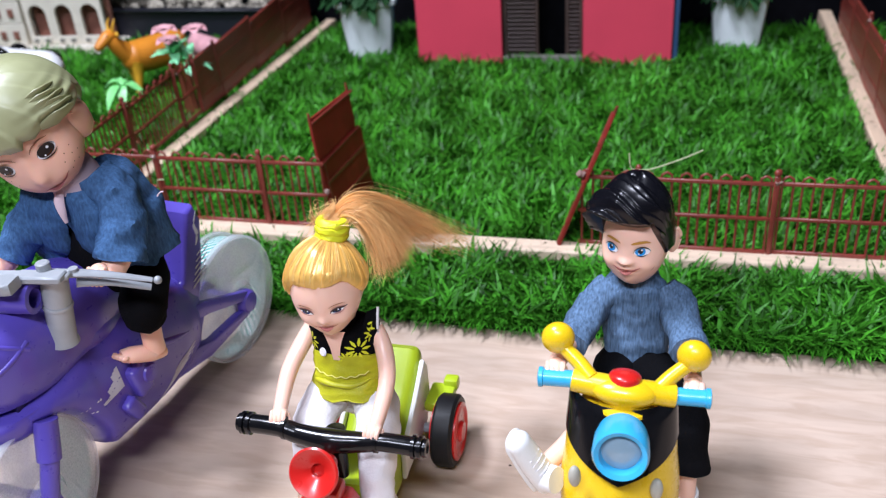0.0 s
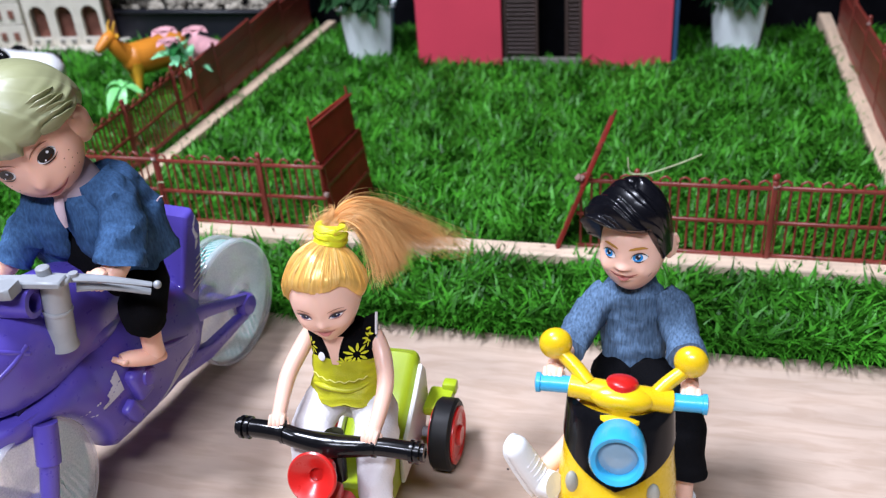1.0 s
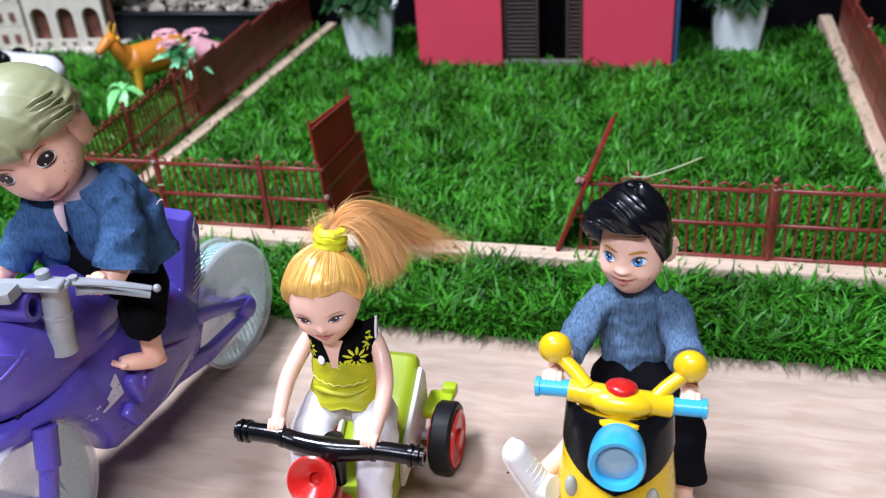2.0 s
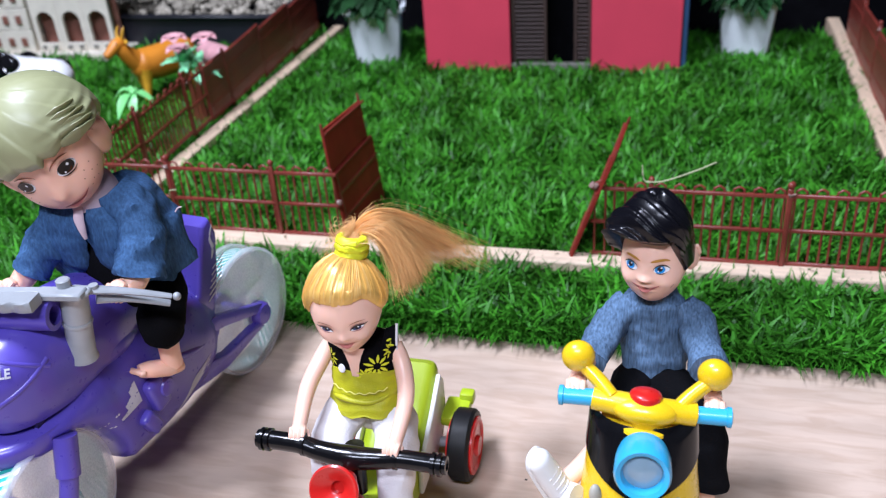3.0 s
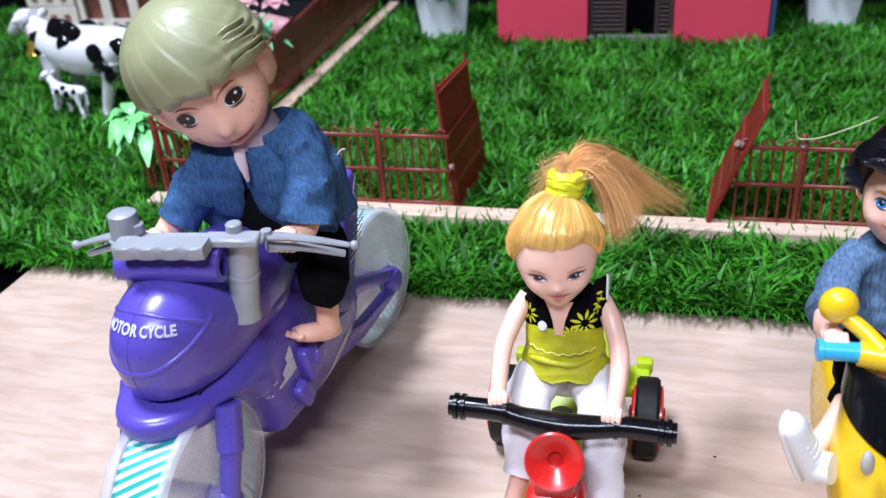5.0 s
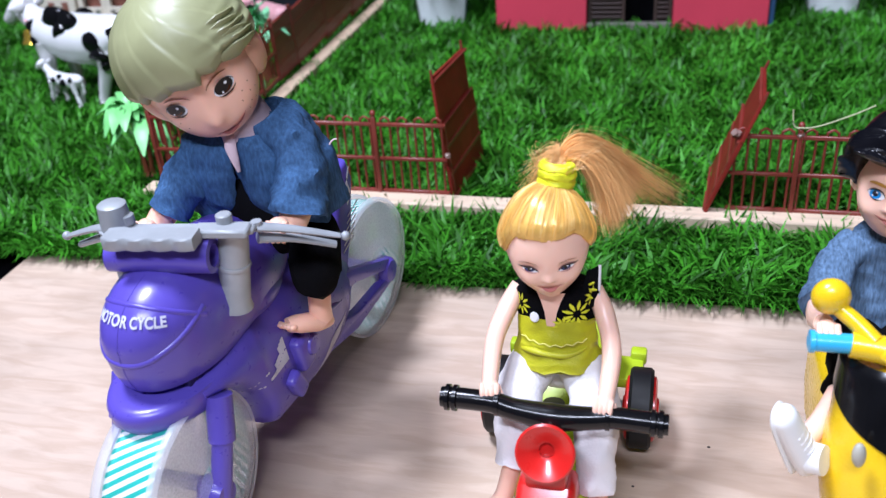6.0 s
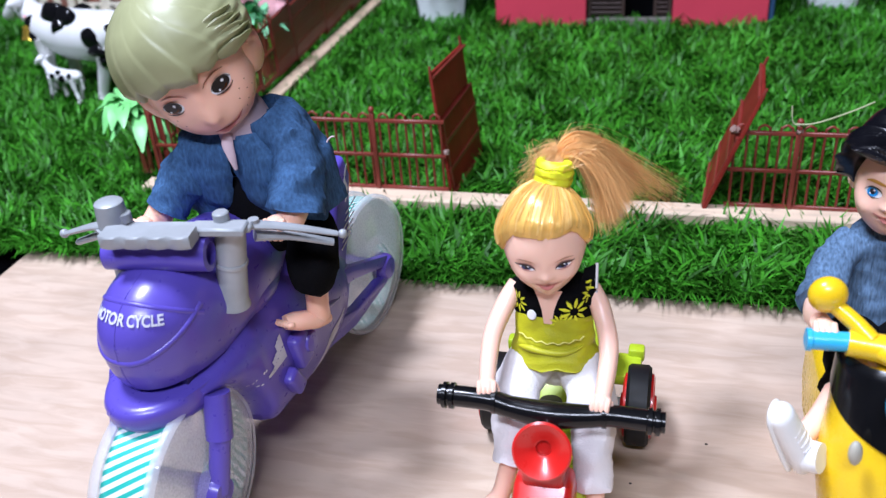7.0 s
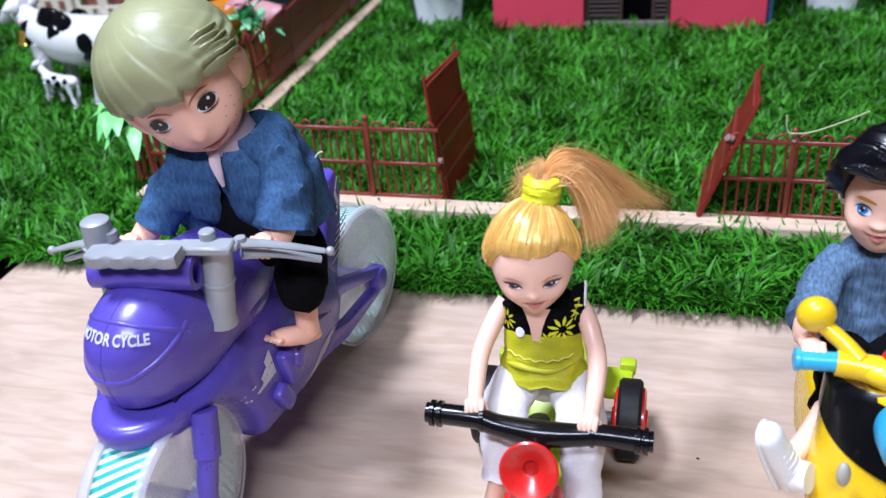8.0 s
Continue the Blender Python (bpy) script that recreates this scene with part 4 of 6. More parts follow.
# added block, its dark colour stands for shade in the gap below the cowl
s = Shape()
s.box((0, -0.054, 0.0880), (0.032, 0.032, 0.0066), PURPLE_SHADE)
part("gap_shade_block", s, moto, "added dark block that paints the shaded gap under the cowl")

for q in (-1, 1):
    s = Shape()
    s.tube([(q * 0.0255, -0.0785, 0.0405), (q * 0.0255, -0.0690, 0.0670)], 0.0044, PURPLE, 18, 2, (1, 1), (1, 0, 0))
    s.tube([(q * 0.0255, -0.0705, 0.0630), (q * 0.0235, -0.0640, 0.0815)], 0.0056, PURPLE, 18, 2, (1, 1), (1, 0, 0))
    s.lathe([(0.0, 0.0045), (0.006, 0.004), (0.0075, 0.001), (0.0075, -0.006)], PURPLE, (q * 0.0245, -0.0785, 0.0405), (0, 90 * q, 0), 20)
    part("fork", s, moto)
    # swing arm with a long slot
    s = Shape()
    s.extr([(0.020, 0.076), (0.060, 0.0665), (0.102, 0.0490), (0.102, 0.0420), (0.064, 0.0560), (0.035, 0.0630), (0.022, 0.066)], q * 0.0145, q * 0.0195, PURPLE, 0.0012, 2)
    s.extr([(0.015, 0.052), (0.062, 0.0390), (0.100, 0.0385), (0.100, 0.0330), (0.058, 0.0300), (0.012, 0.038)], q * 0.0135, q * 0.0195, PURPLE, 0.0012, 2)
    s.lathe([(0.0, 0.0085), (0.0062, 0.008), (0.0078, 0.006), (0.0082, 0.0)], PURPLE, (q * 0.0125, 0.1015, 0.0410), (0, 90 * q, 0), 24)
    part("swing_arm", s, moto)
    # foot peg housing
    s = Shape()
    s.box((q * 0.0262, -0.0080, 0.0640), (0.0100, 0.0120, 0.0190), PURPLE, rot=(10, 0, 0), bev=0.0028, seg=3)
    s.box((q * 0.0270, -0.0170, 0.0520), (0.0080, 0.0085, 0.0150), PURPLE, rot=(28, 0, 0), bev=0.0022, seg=3)
    s.lathe([(0.0, 0.0022), (0.0046, 0.0018), (0.0054, 0.0006), (0.0056, -0.004)], PURPLE, (q * 0.0305, -0.0035, 0.0655), (0, 90 * q, 0), 24)
    s.box((q * 0.0255, 0.000, 0.0735), (0.010, 0.015, 0.006), PURPLE, rot=(-14, 0, 0), bev=0.002, seg=2)
    part("foot_peg", s, moto)
    # printed flame: a wedge with tongues that lick forward, and loose flecks
    s = Shape()
    rnd = random.Random(2)
    for k in range(9):
        f = k / 8
        z0, z1 = 0.0655 + 0.0010 * f, 0.0668 + 0.0130 * f ** 1.2
        y = -0.0330 + 0.0135 * f
        gap = 0.0009 * (k % 3)
        for za, zb in ((z0, z0 + (z1 - z0) * 0.42 - gap * 0.3), (z0 + (z1 - z0) * 0.46, z1 - gap)):
            s.add([(q * hull_x(yy, zz, 0.0003), yy, zz) for yy, zz in ((y, za), (y + 0.00165, za - 0.0002), (y + 0.00165, zb + 0.0006), (y - 0.0010, zb))], [(0, 1, 2, 3)], WHITE_INK)
    for k in range(7):
        y, z, r = -0.0345 - 0.0016 * k, 0.0665 + rnd.uniform(-0.0018, 0.0042), 0.0009 - 0.00006 * k
        s.add([(q * hull_x(yy, zz, 0.0003), yy, zz) for yy, zz in ((y - r, z), (y, z - r * 0.7), (y + r, z), (y, z + r))], [(0, 1, 2, 3)], WHITE_INK)
    part("flame_print", s, moto, "white flame print")
    s = Shape()
    for k in range(3):
        pts = [(0.006 + 0.004 * k, 0.0370 + 0.0022 * k), (0.016 + 0.004 * k, 0.0420 + 0.0030 * k), (0.028 + 0.004 * k, 0.0450 + 0.0026 * k), (0.040 + 0.002 * k, 0.0470 + 0.0020 * k)]
        s.tube([(q * hull_x(y, z, 0.0001), y, z) for y, z in pts], [0.0003, 0.0008, 0.0008, 0.0002], WHITE_INK, 6, 5, (0.3, 1))
    part("flame_print", s, moto, "white flame print")

# seat back
s = Shape()
s.extr([(0.040, 0.078), (0.052, 0.084), (0.066, 0.121), (0.074, 0.123), (0.078, 0.112), (0.072, 0.088), (0.062, 0.066), (0.046, 0.066)], -0.0165, 0.0165, PURPLE, 0.003, 3)
seat = part("seat_back", s, moto, "raised purple seat back with white hatching")
for q in (-1, 1):
    s = Shape()
    for k in range(6):
        z = 0.077 + 0.0034 * k
        y = 0.058 + 0.0018 * k
        s.tube([(q * 0.0168, y, z), (q * 0.0168, y + 0.012, z + 0.004)], 0.0005, WHITE_INK, 5, 1, (0.4, 1))
    s.tube([(q * 0.0168, 0.068, 0.100), (q * 0.0168, 0.071, 0.106), (q * 0.0168, 0.070, 0.112), (q * 0.0168, 0.074, 0.119)], [0.0004, 0.0014, 0.0010, 0.0003], WHITE_INK, 6, 4, (0.3, 1))
    part("hatching", s, seat, "white hatched print")

# steering, turned a little: purple tube, grey bar, stanchions, levers
STEER = pose(0, -0.047, 0, 0, 0, 15)
s = Shape(STEER)
s.lathe([(0.0, -0.021), (0.0066, -0.021), (0.0071, 0.0), (0.0071, 0.021), (0.0046, 0.0213), (0.0042, 0.012), (0.0, 0.012)], PURPLE, (0.001, -0.007, 0.1375), (0, 90, 0), 24, False)
# the dark disc paints the shade inside the tube's open end
s.lathe([(0.0, 0.0), (0.0041, 0.0)], PURPLE_SHADE, (0.0145, -0.007, 0.1375), (0, 90, 0), 20)
s.box((0.0, 0.008, 0.126), (0.030, 0.022, 0.014), PURPLE, bev=0.003, seg=2)
part("cross_tube", s, moto, "hollow purple cross tube")
BAR = pose(0.0070, -0.047, 0.001, 0, 0, 15)
s = Shape(BAR)
n = 24
top = []
for k in range(n + 1):
    x = -0.0225 + 0.036 * k / n
    w = 0.0042 + 0.0012 * abs(math.sin(k * 0.52))
    top.append((x, -0.012 - w, -0.012 + w))
rows = []
for z, f in ((0.1448, 0.9), (0.1455, 1.0), (0.1496, 1.0), (0.1502, 0.9), (0.1502, 0.5)):
    rows.append([(x, -0.012 + (a + 0.012) * f, z) for x, a, c in top] + [(x, -0.012 + (c + 0.012) * f, z) for x, a, c in top[::-1]])
s.grid(rows, SILVER, True, True)
s.box((0.020, -0.003, 0.1462), (0.022, 0.008, 0.0036), SILVER, bev=0.0008)
s.box((0.0, 0.000, 0.1452), (0.064, 0.005, 0.0030), SILVER, bev=0.0008)
bar = part("handlebar", s, moto, "silver-grey plastic handlebar")
for q in (-1, 1):
    s = Shape(STEER)
    x0, tip = (0.0225, 9) if q > 0 else (-0.0180, 0)
    s.lathe([(0.0074, 0.0), (0.0064, 0.003), (0.0061, 0.034), (0.0066, 0.036)], SILVER, (x0, 0.002, 0.108), (0, tip, 0), 24)
    s.lathe([(0.0066, 0.0195), (0.0069, 0.0205), (0.0066, 0.0215)], SILVER, (x0, 0.002, 0.108), (0, tip, 0), 24)
    part("stanchion", s, moto, "silver-grey stanchion")
    s = Shape(BAR)
    k = 1.0 if q > 0 else 0.95
    s.tube([(q * 0.018, -0.001, 0.1465), (q * 0.038 * k, 0.008, 0.1415), (q * 0.0600 * k, 0.0175, 0.1325)], [0.0028, 0.0022, 0.0014], SILVER, 10, 4, (1.3, 0.7))
    s.ell((q * 0.0620 * k, 0.0185, 0.1318), (0.0020, 0.0020, 0.0020), SILVER, seg=10, rings=8)
    s.tube([(q * 0.030, 0.006, 0.1380), (q * 0.042 * k, 0.013, 0.1340), (q * 0.0570 * k, 0.020, 0.1270)], [0.0032, 0.0024, 0.0021], SILVER, 10, 4, (1, 0.7))
    part("brake_lever", s, bar)
    s = Shape(BAR)
    s.lathe([(0.0032, 0.0), (0.0032, 0.0035), (0.0026, 0.004)], SILVER, (q * 0.020, 0.001, 0.1475), seg=14)
    part("bolt", s, bar)
    s = Shape(BAR)
    s.lathe([(0.0022, 0.0), (0.0022, 0.0025)], SILVER, (q * 0.031, 0.005, 0.1436), seg=12)
    part("bolt", s, bar)
s = Shape(BAR)
s.lathe([(0.0062, 0.0), (0.0056, 0.0105), (0.0046, 0.0112), (0.0, 0.0112)], SILVER, (-0.0245, 0.001, 0.1452), seg=24)
s.lathe([(0.0072, 0.0), (0.0072, 0.0016)], SILVER, (-0.0245, 0.001, 0.1440), seg=24)
part("cap", s, bar, "grey cylindrical cap")

# ---- doll on the motorcycle ----
b = Shape()
HX, HZ = Vector((0.855, 0.33, 0.398)), Vector((-0.257, -0.401, 0.882))
HY = HZ.cross(HX).normalized()
HX.normalize()
HZ = HX.cross(HY).normalized()
b.mx = Matrix.Translation((-0.2185, 0.3715, 0.1990)) @ Matrix((HX, HY, HZ)).transposed().to_4x4()
h = Head(b, (0.0250, 0.0252, 0.0270), [(40, -34, 24, 0.0042), (-40, -34, 24, 0.0030), (0, -46, 30, 0.0074), (25, -10, 13, -0.0012), (-25, -10, 13, -0.0012), (0, -24, 8, 6, 0.0036), (0, -12, 6, 12, 0.0008), (0, -34, 20, 6, 0.0012), (0, -43, 9, 2.6, 0.0012), (0, -38.8, 14, 1.6, -0.0008), (26, 3, 18, 5, 0.0008), (-26, 3, 18, 5, 0.0008)], 0.06)
h.skin(SKIN_TAN, 120, 90)
for q in (-1, 1):
    e0, a0 = -10.2, q * 25 - 2.2
    h.patch(a0, e0, 11.0, 5.8, 5.4, EYEWHITE, 0.0002, q * 4)
    h.patch(a0 - 0.3, e0 + 0.2, 9.2, 5.3, 5.0, EYEDARK, 0.0004)
    h.patch(a0 - 0.5, e0 - 2.2, 5.0, 1.5, 2.0, EYEBROWN, 0.00052)
    h.patch(a0 - 1, e0 + 0.3, 5.0, 4.0, 3.6, EYEDARK, 0.0006)
    h.patch(a0 + 2.6, e0 + 2.2, 1.5, 1.3, 1.3, EYEWHITE, 0.0008)
    h.patch(a0 - 4.0, e0 - 2.4, 0.9, 0.8, 0.8, EYEWHITE, 0.0008)
    h.stripe([(a0 - 10.6, e0 + 0.8), (a0 - 7, e0 + 4.2), (a0, e0 + 5.8), (a0 + 7, e0 + 4.4), (a0 + 10.8, e0 + 0.8)], 0.9, EYEDARK, 0.0007)
    h.stripe([(a0 - 9, e0 - 3.6), (a0 - 4, e0 - 5.4), (a0 + 4, e0 - 5.5), (a0 + 10, e0 - 3.2)], 0.5, EYEDARK, 0.0006)
    h.stripe([(q * 8, -3.6), (q * 12, -0.4), (q * 18, 1.8), (q * 25, 2.6), (q * 33, 0.6)], 0.9, TANBROW)
    for da, de in ((7, -15), (13, -19), (2, -20), (9, -25), (16, -13), (15, -27), (4, -28), (20, -21)):
        h.patch(q * (25 + da), e0 + de + 4, 0.6, 0.5, 0.5, FRECKLE, 0.0003, n=8)
    b.ell((q * 0.0232, -0.0052, -0.0090), (0.0040, 0.0078, 0.0105), SKIN_TAN, (10, q * 14, q * -24), 20, 14)
    b.tube([(q * 0.0245, -0.0007, -0.0165), (q * 0.0265, 0.0008, -0.0075), (q * 0.0262, -0.0042, 0.0000), (q * 0.0245, -0.0107, -0.0025)], [0.0012, 0.0016, 0.0016, 0.0010], SKIN_TAN, 8, 4)
h.stripe([(-8, -37.5), (-2, -39.0), (5, -39.4), (13, -37.8), (22, -33.5)], 2.0, LIP)
h.stripe([(-10, -36.8), (-2, -38.6), (5, -39.0), (13, -37.4), (24, -32.5)], 0.6, BLUSH, 0.0005)


def ash_line(az):
    a = abs(az)
    front = 5 + 0.03 * az
    side = -5 if az > 0 else -9
    k = min(1, max(0, (a - 50) / 26))
    k = k * k * (3 - 2 * k)
    back = -28 * min(1, max(0, (a - 95) / 35))
    return front * (1 - k) + side * k + back + 2.2 * abs(math.sin(az * 0.12 + 0.4))


def ash_tips(az):
    """The hairline cut into broad pointed tips."""
    return ash_line(az) + 3.0 - 6.5 * saw((az + 14) / 27) * (0.6 + 0.4 * math.sin(az * 0.11))


def ash_thick(az, el, t):
    edge = min(1, t / 0.10)
    sweep = az + 62 * t * t
    fade = min(1, (1 - t) * 2.2)
    k = 0.0050 * (0.30 + 0.70 * math.sqrt(edge))
    low = min(1, max(0, (0.62 - t) / 0.4))
    k += 0.00055 * (saw((sweep + 14) / 27) - 0.5) * fade * (0.3 + 0.7 * low)
    k += 0.00022 * math.sin(radians(sweep * 9 + 60 * math.sin(t * 4))) * low
    tuft = math.exp(-((az - 62) / 26) ** 2) * math.exp(-((el - 8) / 20) ** 2)
    k += tuft * (0.0008 * math.sin(6.283 * (el / 10 + az / 75)) + 0.0014)
    return k + 0.0008 * math.exp(-((t - 0.45) / 0.3) ** 2)


h.cap(ash_tips, ash_thick, HAIR_ASH, 400, 60)
# feathered tufts that stand off over the ear
for k in range(6):
    e0 = 4 + 4.6 * k
    pts = [h.at(toward(34, e0 + 7), 0.0036), h.at(toward(50 + 2 * (k % 3), e0 + 3), 0.0046), h.at(toward(63 + 3 * (k % 2), e0), 0.0054), h.at(toward(71 + 4 * (k % 2), e0 - 2), 0.0064)]
    b.tube(pts, [0.0008, 0.0019, 0.0016, 0.0003], HAIR_ASH, 14, 5, (0.45, 2.0), HX)
b.mx = Matrix()
# shirt collar, jacket, trousers
i = b.tube([(-0.2045, 0.3730, 0.1775), (-0.2035, 0.3745, 0.1735), (-0.2030, 0.3755, 0.1680)], [0.0100, 0.0120, 0.0138], PINKCLOTH, 24, 4)
b.crumple(i, 0.0003, 150)
b.tube([(-0.2035, 0.3640, 0.1700), (-0.2020, 0.3590, 0.1655), (-0.1995, 0.3560, 0.1610), (-0.1980, 0.3550, 0.1560)], [0.002, 0.0024, 0.0018, 0.0008], PINKCLOTH, 10, 4, (1, 0.4))
i = b.tube([(-0.2030, 0.3765, 0.1720), (-0.2025, 0.3780, 0.1655), (-0.1975, 0.3830, 0.1560), (-0.1940, 0.3875, 0.1400), (-0.1925, 0.3890, 0.1240)], [0.0120, 0.0190, 0.0232, 0.0248, 0.0252], DENIM, 36, 9, (1.0, 0.86), (0, 1, 0))
b.crumple(i, 0.0032, 80)
b.crumple(i, 0.0005, 260)
# jacket fronts that hang open
for q, x in ((-1, -0.2110), (1, -0.1955)):
    i = b.tube([(x + 0.001, 0.3650, 0.1680), (x + q * 0.002, 0.3620, 0.1580), (x + q * 0.0055, 0.3625, 0.1430), (x + q * 0.0100, 0.3670, 0.1290)], [0.0060, 0.0094, 0.0104, 0.0088], DENIM, 18, 7, (1.0, 0.40), (0, 1, 0.2))
    b.crumple(i, 0.0022, 110)
    b.crumple(i, 0.0005, 280)
# sleeves
i = b.tube([(-0.2150, 0.3745, 0.1655), (-0.2215, 0.3700, 0.1580), (-0.2290, 0.3630, 0.1465), (-0.2345, 0.3575, 0.1385), (-0.2365, 0.3555, 0.1350)], [0.0092, 0.0098, 0.0094, 0.0088, 0.0092], DENIM, 24, 8)
b.crumple(i, 0.0026, 115)
b.crumple(i, 0.0005, 280)
i = b.tube([(-0.1895, 0.3750, 0.1710), (-0.1810, 0.3720, 0.1635), (-0.1765, 0.3645, 0.1500), (-0.1755, 0.3585, 0.1415), (-0.1755, 0.3560, 0.1375)], [0.0098, 0.0112, 0.0116, 0.0112, 0.0116], DENIM, 24, 8)
b.crumple(i, 0.0026, 115)
b.crumple(i, 0.0005, 280)
b.tube([(-0.1735, 0.3905, 0.1500), (-0.1722, 0.3925, 0.1535), (-0.1705, 0.3930, 0.1550), (-0.1690, 0.3930, 0.1552)], [0.0003, 0.0004, 0.0004, 0.0003], PINKCLOTH, 6, 3)
arm(b, [(-0.2350, 0.3570, 0.1380), (-0.2385, 0.3535, 0.1330), (-0.2405, 0.3500, 0.1300)], [0.0062, 0.0058, 0.0052], SKIN_TAN)
arm(b, [(-0.1755, 0.3570, 0.1400), (-0.1765, 0.3515, 0.1360), (-0.1780, 0.3475, 0.1340)], [0.0064, 0.0062, 0.0058], SKIN_TAN)
hand(b, (-0.2415, 0.3450, 0.1310), pose(0, 0, 0, 10, 0, -2), 0.0052, SKIN_TAN)
hand(b, (-0.1790, 0.3430, 0.1360), pose(0, 0, 0, 10, 0, 5), 0.0056, SKIN_TAN)
# trousers
for q in (-1, 1):
    x = -0.2005 + q * 0.010
    i = b.tube([(x, 0.3900, 0.1200), (x + q * 0.012, 0.3740, 0.1140), (x + q * 0.0165, 0.3610, 0.1060), (x + q * 0.0160, 0.3635, 0.1020), (x + q * 0.0152, 0.3650, 0.0985)], [0.0120, 0.0120, 0.0112, 0.0092, 0.0088], BLACKCLOTH, 20, 6, (1, 1), (1, 0, 0))
    b.crumple(i, 0.0014, 120)
    fx = x + q * 0.0145
    b.tube([(fx, 0.3650, 0.1040), (fx, 0.3645, 0.0930), (fx - 0.0005, 0.3645, 0.0850), (fx - 0.0010, 0.3650, 0.0790)], [0.0058, 0.0054, 0.0052, 0.0056], SKIN_TAN, 14, 4, (1, 1), (1, 0, 0))
    b.tube([(fx - 0.0005, 0.3690, 0.0755), (fx - 0.0030, 0.3625, 0.0780), (fx - 0.0080, 0.3555, 0.0812), (fx - 0.0115, 0.3515, 0.0828)], [0.0050, 0.0060, 0.0056, 0.0040], SKIN_TAN, 16, 5, (1.0, 0.72))
    for k in range(5):
        b.ell((fx - 0.0150 + 0.0019 * k, 0.3506 - 0.0004 * k, 0.0834), (0.0014, 0.0021, 0.0014), SKIN_TAN, (0, 0, -35), 8, 6)
b.ell((-0.2000, 0.3830, 0.1190), (0.0230, 0.0200, 0.0150), BLACKCLOTH, seg=24, rings=14)
b.tube([(-0.2010, 0.3690, 0.146), (-0.2010, 0.3670, 0.136), (-0.2000, 0.3660, 0.122)], [0.008, 0.011, 0.014], BLACKCLOTH, 16, 4, (1, 0.5), (0, 1, 0))
one("doll", b, "ash-blond freckled doll in blue denim jacket on the motorcycle", "doll", "dolls riding toys")


# ---- lime tricycle ----
trike = thing("toy_tricycle", pose(-0.0655, 0.355, 0, 0, 0, 0), "lime and red plastic toy tricycle with black handlebar", "toy tricycle")


def trike_wheel(x, y, r, w, parent, flip):
    s = Shape()
    s.lathe([(r * 0.62, -w / 2), (r * 0.93, -w / 2), (r, -w / 2 + 0.0015), (r, w / 2 - 0.0015), (r * 0.93, w / 2), (r * 0.62, w / 2)], RUBBER, (0, 0, 0), (0, 90, 0), 40)
    k = part("wheel", s, parent, "black tyre on a red rim")
    k.location = (x, y, r)
    s = Shape()
    for q in (-1, 1):
        s.lathe([(r * 0.80, 0.0), (r * 0.80, 0.0012), (r * 0.70, 0.0020), (r * 0.62, 0.0008), (r * 0.30, 0.0012), (r * 0.26, 0.0030), (0.0, 0.0034)], RED, (q * (w / 2 - 0.0002), 0, 0), (0, 90 * q, 0), 36)
    part("rim", s, k, "glossy red rim")
    return k


for q in (-1, 1):
    trike_wheel(q * 0.0325 - (0.0035 if q < 0 else 0), 0.040, 0.0195, 0.0112, trike, q)
trike_wheel(0.0, -0.050, 0.0170, 0.0130, trike, 1)
s = Shape()
s.lathe([(0.0028, -0.034), (0.0028, 0.034)], SILVER, (0, 0.040, 0.0195), (0, 90, 0), 14)
part("axle", s, trike)
s = Shape()
s.extr([(-0.040, 0.020), (-0.032, 0.045), (-0.012, 0.036), (0.012, 0.034), (0.036, 0.050), (0.052, 0.062), (0.060, 0.058), (0.060, 0.030), (0.050, 0.012), (0.0, 0.009), (-0.030, 0.012)], -0.0165, 0.0165, LIME, 0.006, 4)
part("body", s, trike, "lime green moulded body")
for q in (-1, 1):
    s = Shape()
    s.extr([(0.004, 0.016), (0.006, 0.032), (0.034, 0.047), (0.050, 0.057), (0.055, 0.050), (0.055, 0.030), (0.045, 0.018)], q * 0.0166, q * 0.0195, WHITEVINYL, 0.0012, 2)
    part("side_panel", s, trike, "pale white side panel")
for q in (-1, 1):
    s = Shape()
    s.box((q * 0.026, 0.052, 0.031), (0.014, 0.020, 0.006), LIME, bev=0.002, seg=2)
    s.box((q * 0.030, 0.062, 0.034), (0.008, 0.007, 0.007), LIME, bev=0.0015, seg=2)
    part("rear_mudguard", s, trike, "lime rear mudguard")
s = Shape()
s.extr([(-0.058, 0.024), (-0.060, 0.048), (-0.053, 0.054), (-0.040, 0.052), (-0.034, 0.040), (-0.036, 0.022)], -0.0115, 0.0115, RED, 0.003, 3)
s.box((0, -0.048, 0.056), (0.016, 0.012, 0.008), RED, bev=0.002, seg=2)
for q in (-1, 1):
    s.box((q * 0.0095, -0.050, 0.019), (0.003, 0.012, 0.026), RED, bev=0.001)
part("front_fork", s, trike, "red front fork block")
for q in (-1, 1):
    s = Shape()
    far = 0.0055 if q < 0 else 0.0
    s.tube([(q * 0.008, -0.046, 0.016), (q * (0.017 + far), -0.046, 0.014)], 0.0022, RED, 10, 2)
    s.box((q * (0.0235 + far), -0.044, 0.014), (0.014, 0.016, 0.005), RED, bev=0.0012)
    part("pedal", s, trike, "red pedal")
s = Shape()
s.lathe([(0.0045, 0.050), (0.0045, 0.075)], BLACK, (0, -0.036, 0), (-6, 0, 0), 16)
s.tube([(-0.0415, -0.0335, 0.0768), (-0.024, -0.0340, 0.0768), (-0.015, -0.0345, 0.0748), (0, -0.0352, 0.0735), (0.015, -0.0345, 0.0742), (0.024, -0.0340, 0.0752), (0.0415, -0.0335, 0.0742)], [0.0043, 0.0043, 0.0046, 0.0056, 0.0046, 0.0043, 0.0043], BLACK, 20, 6)
hb = part("handlebar", s, trike, "glossy black handlebar with ribbed grips")
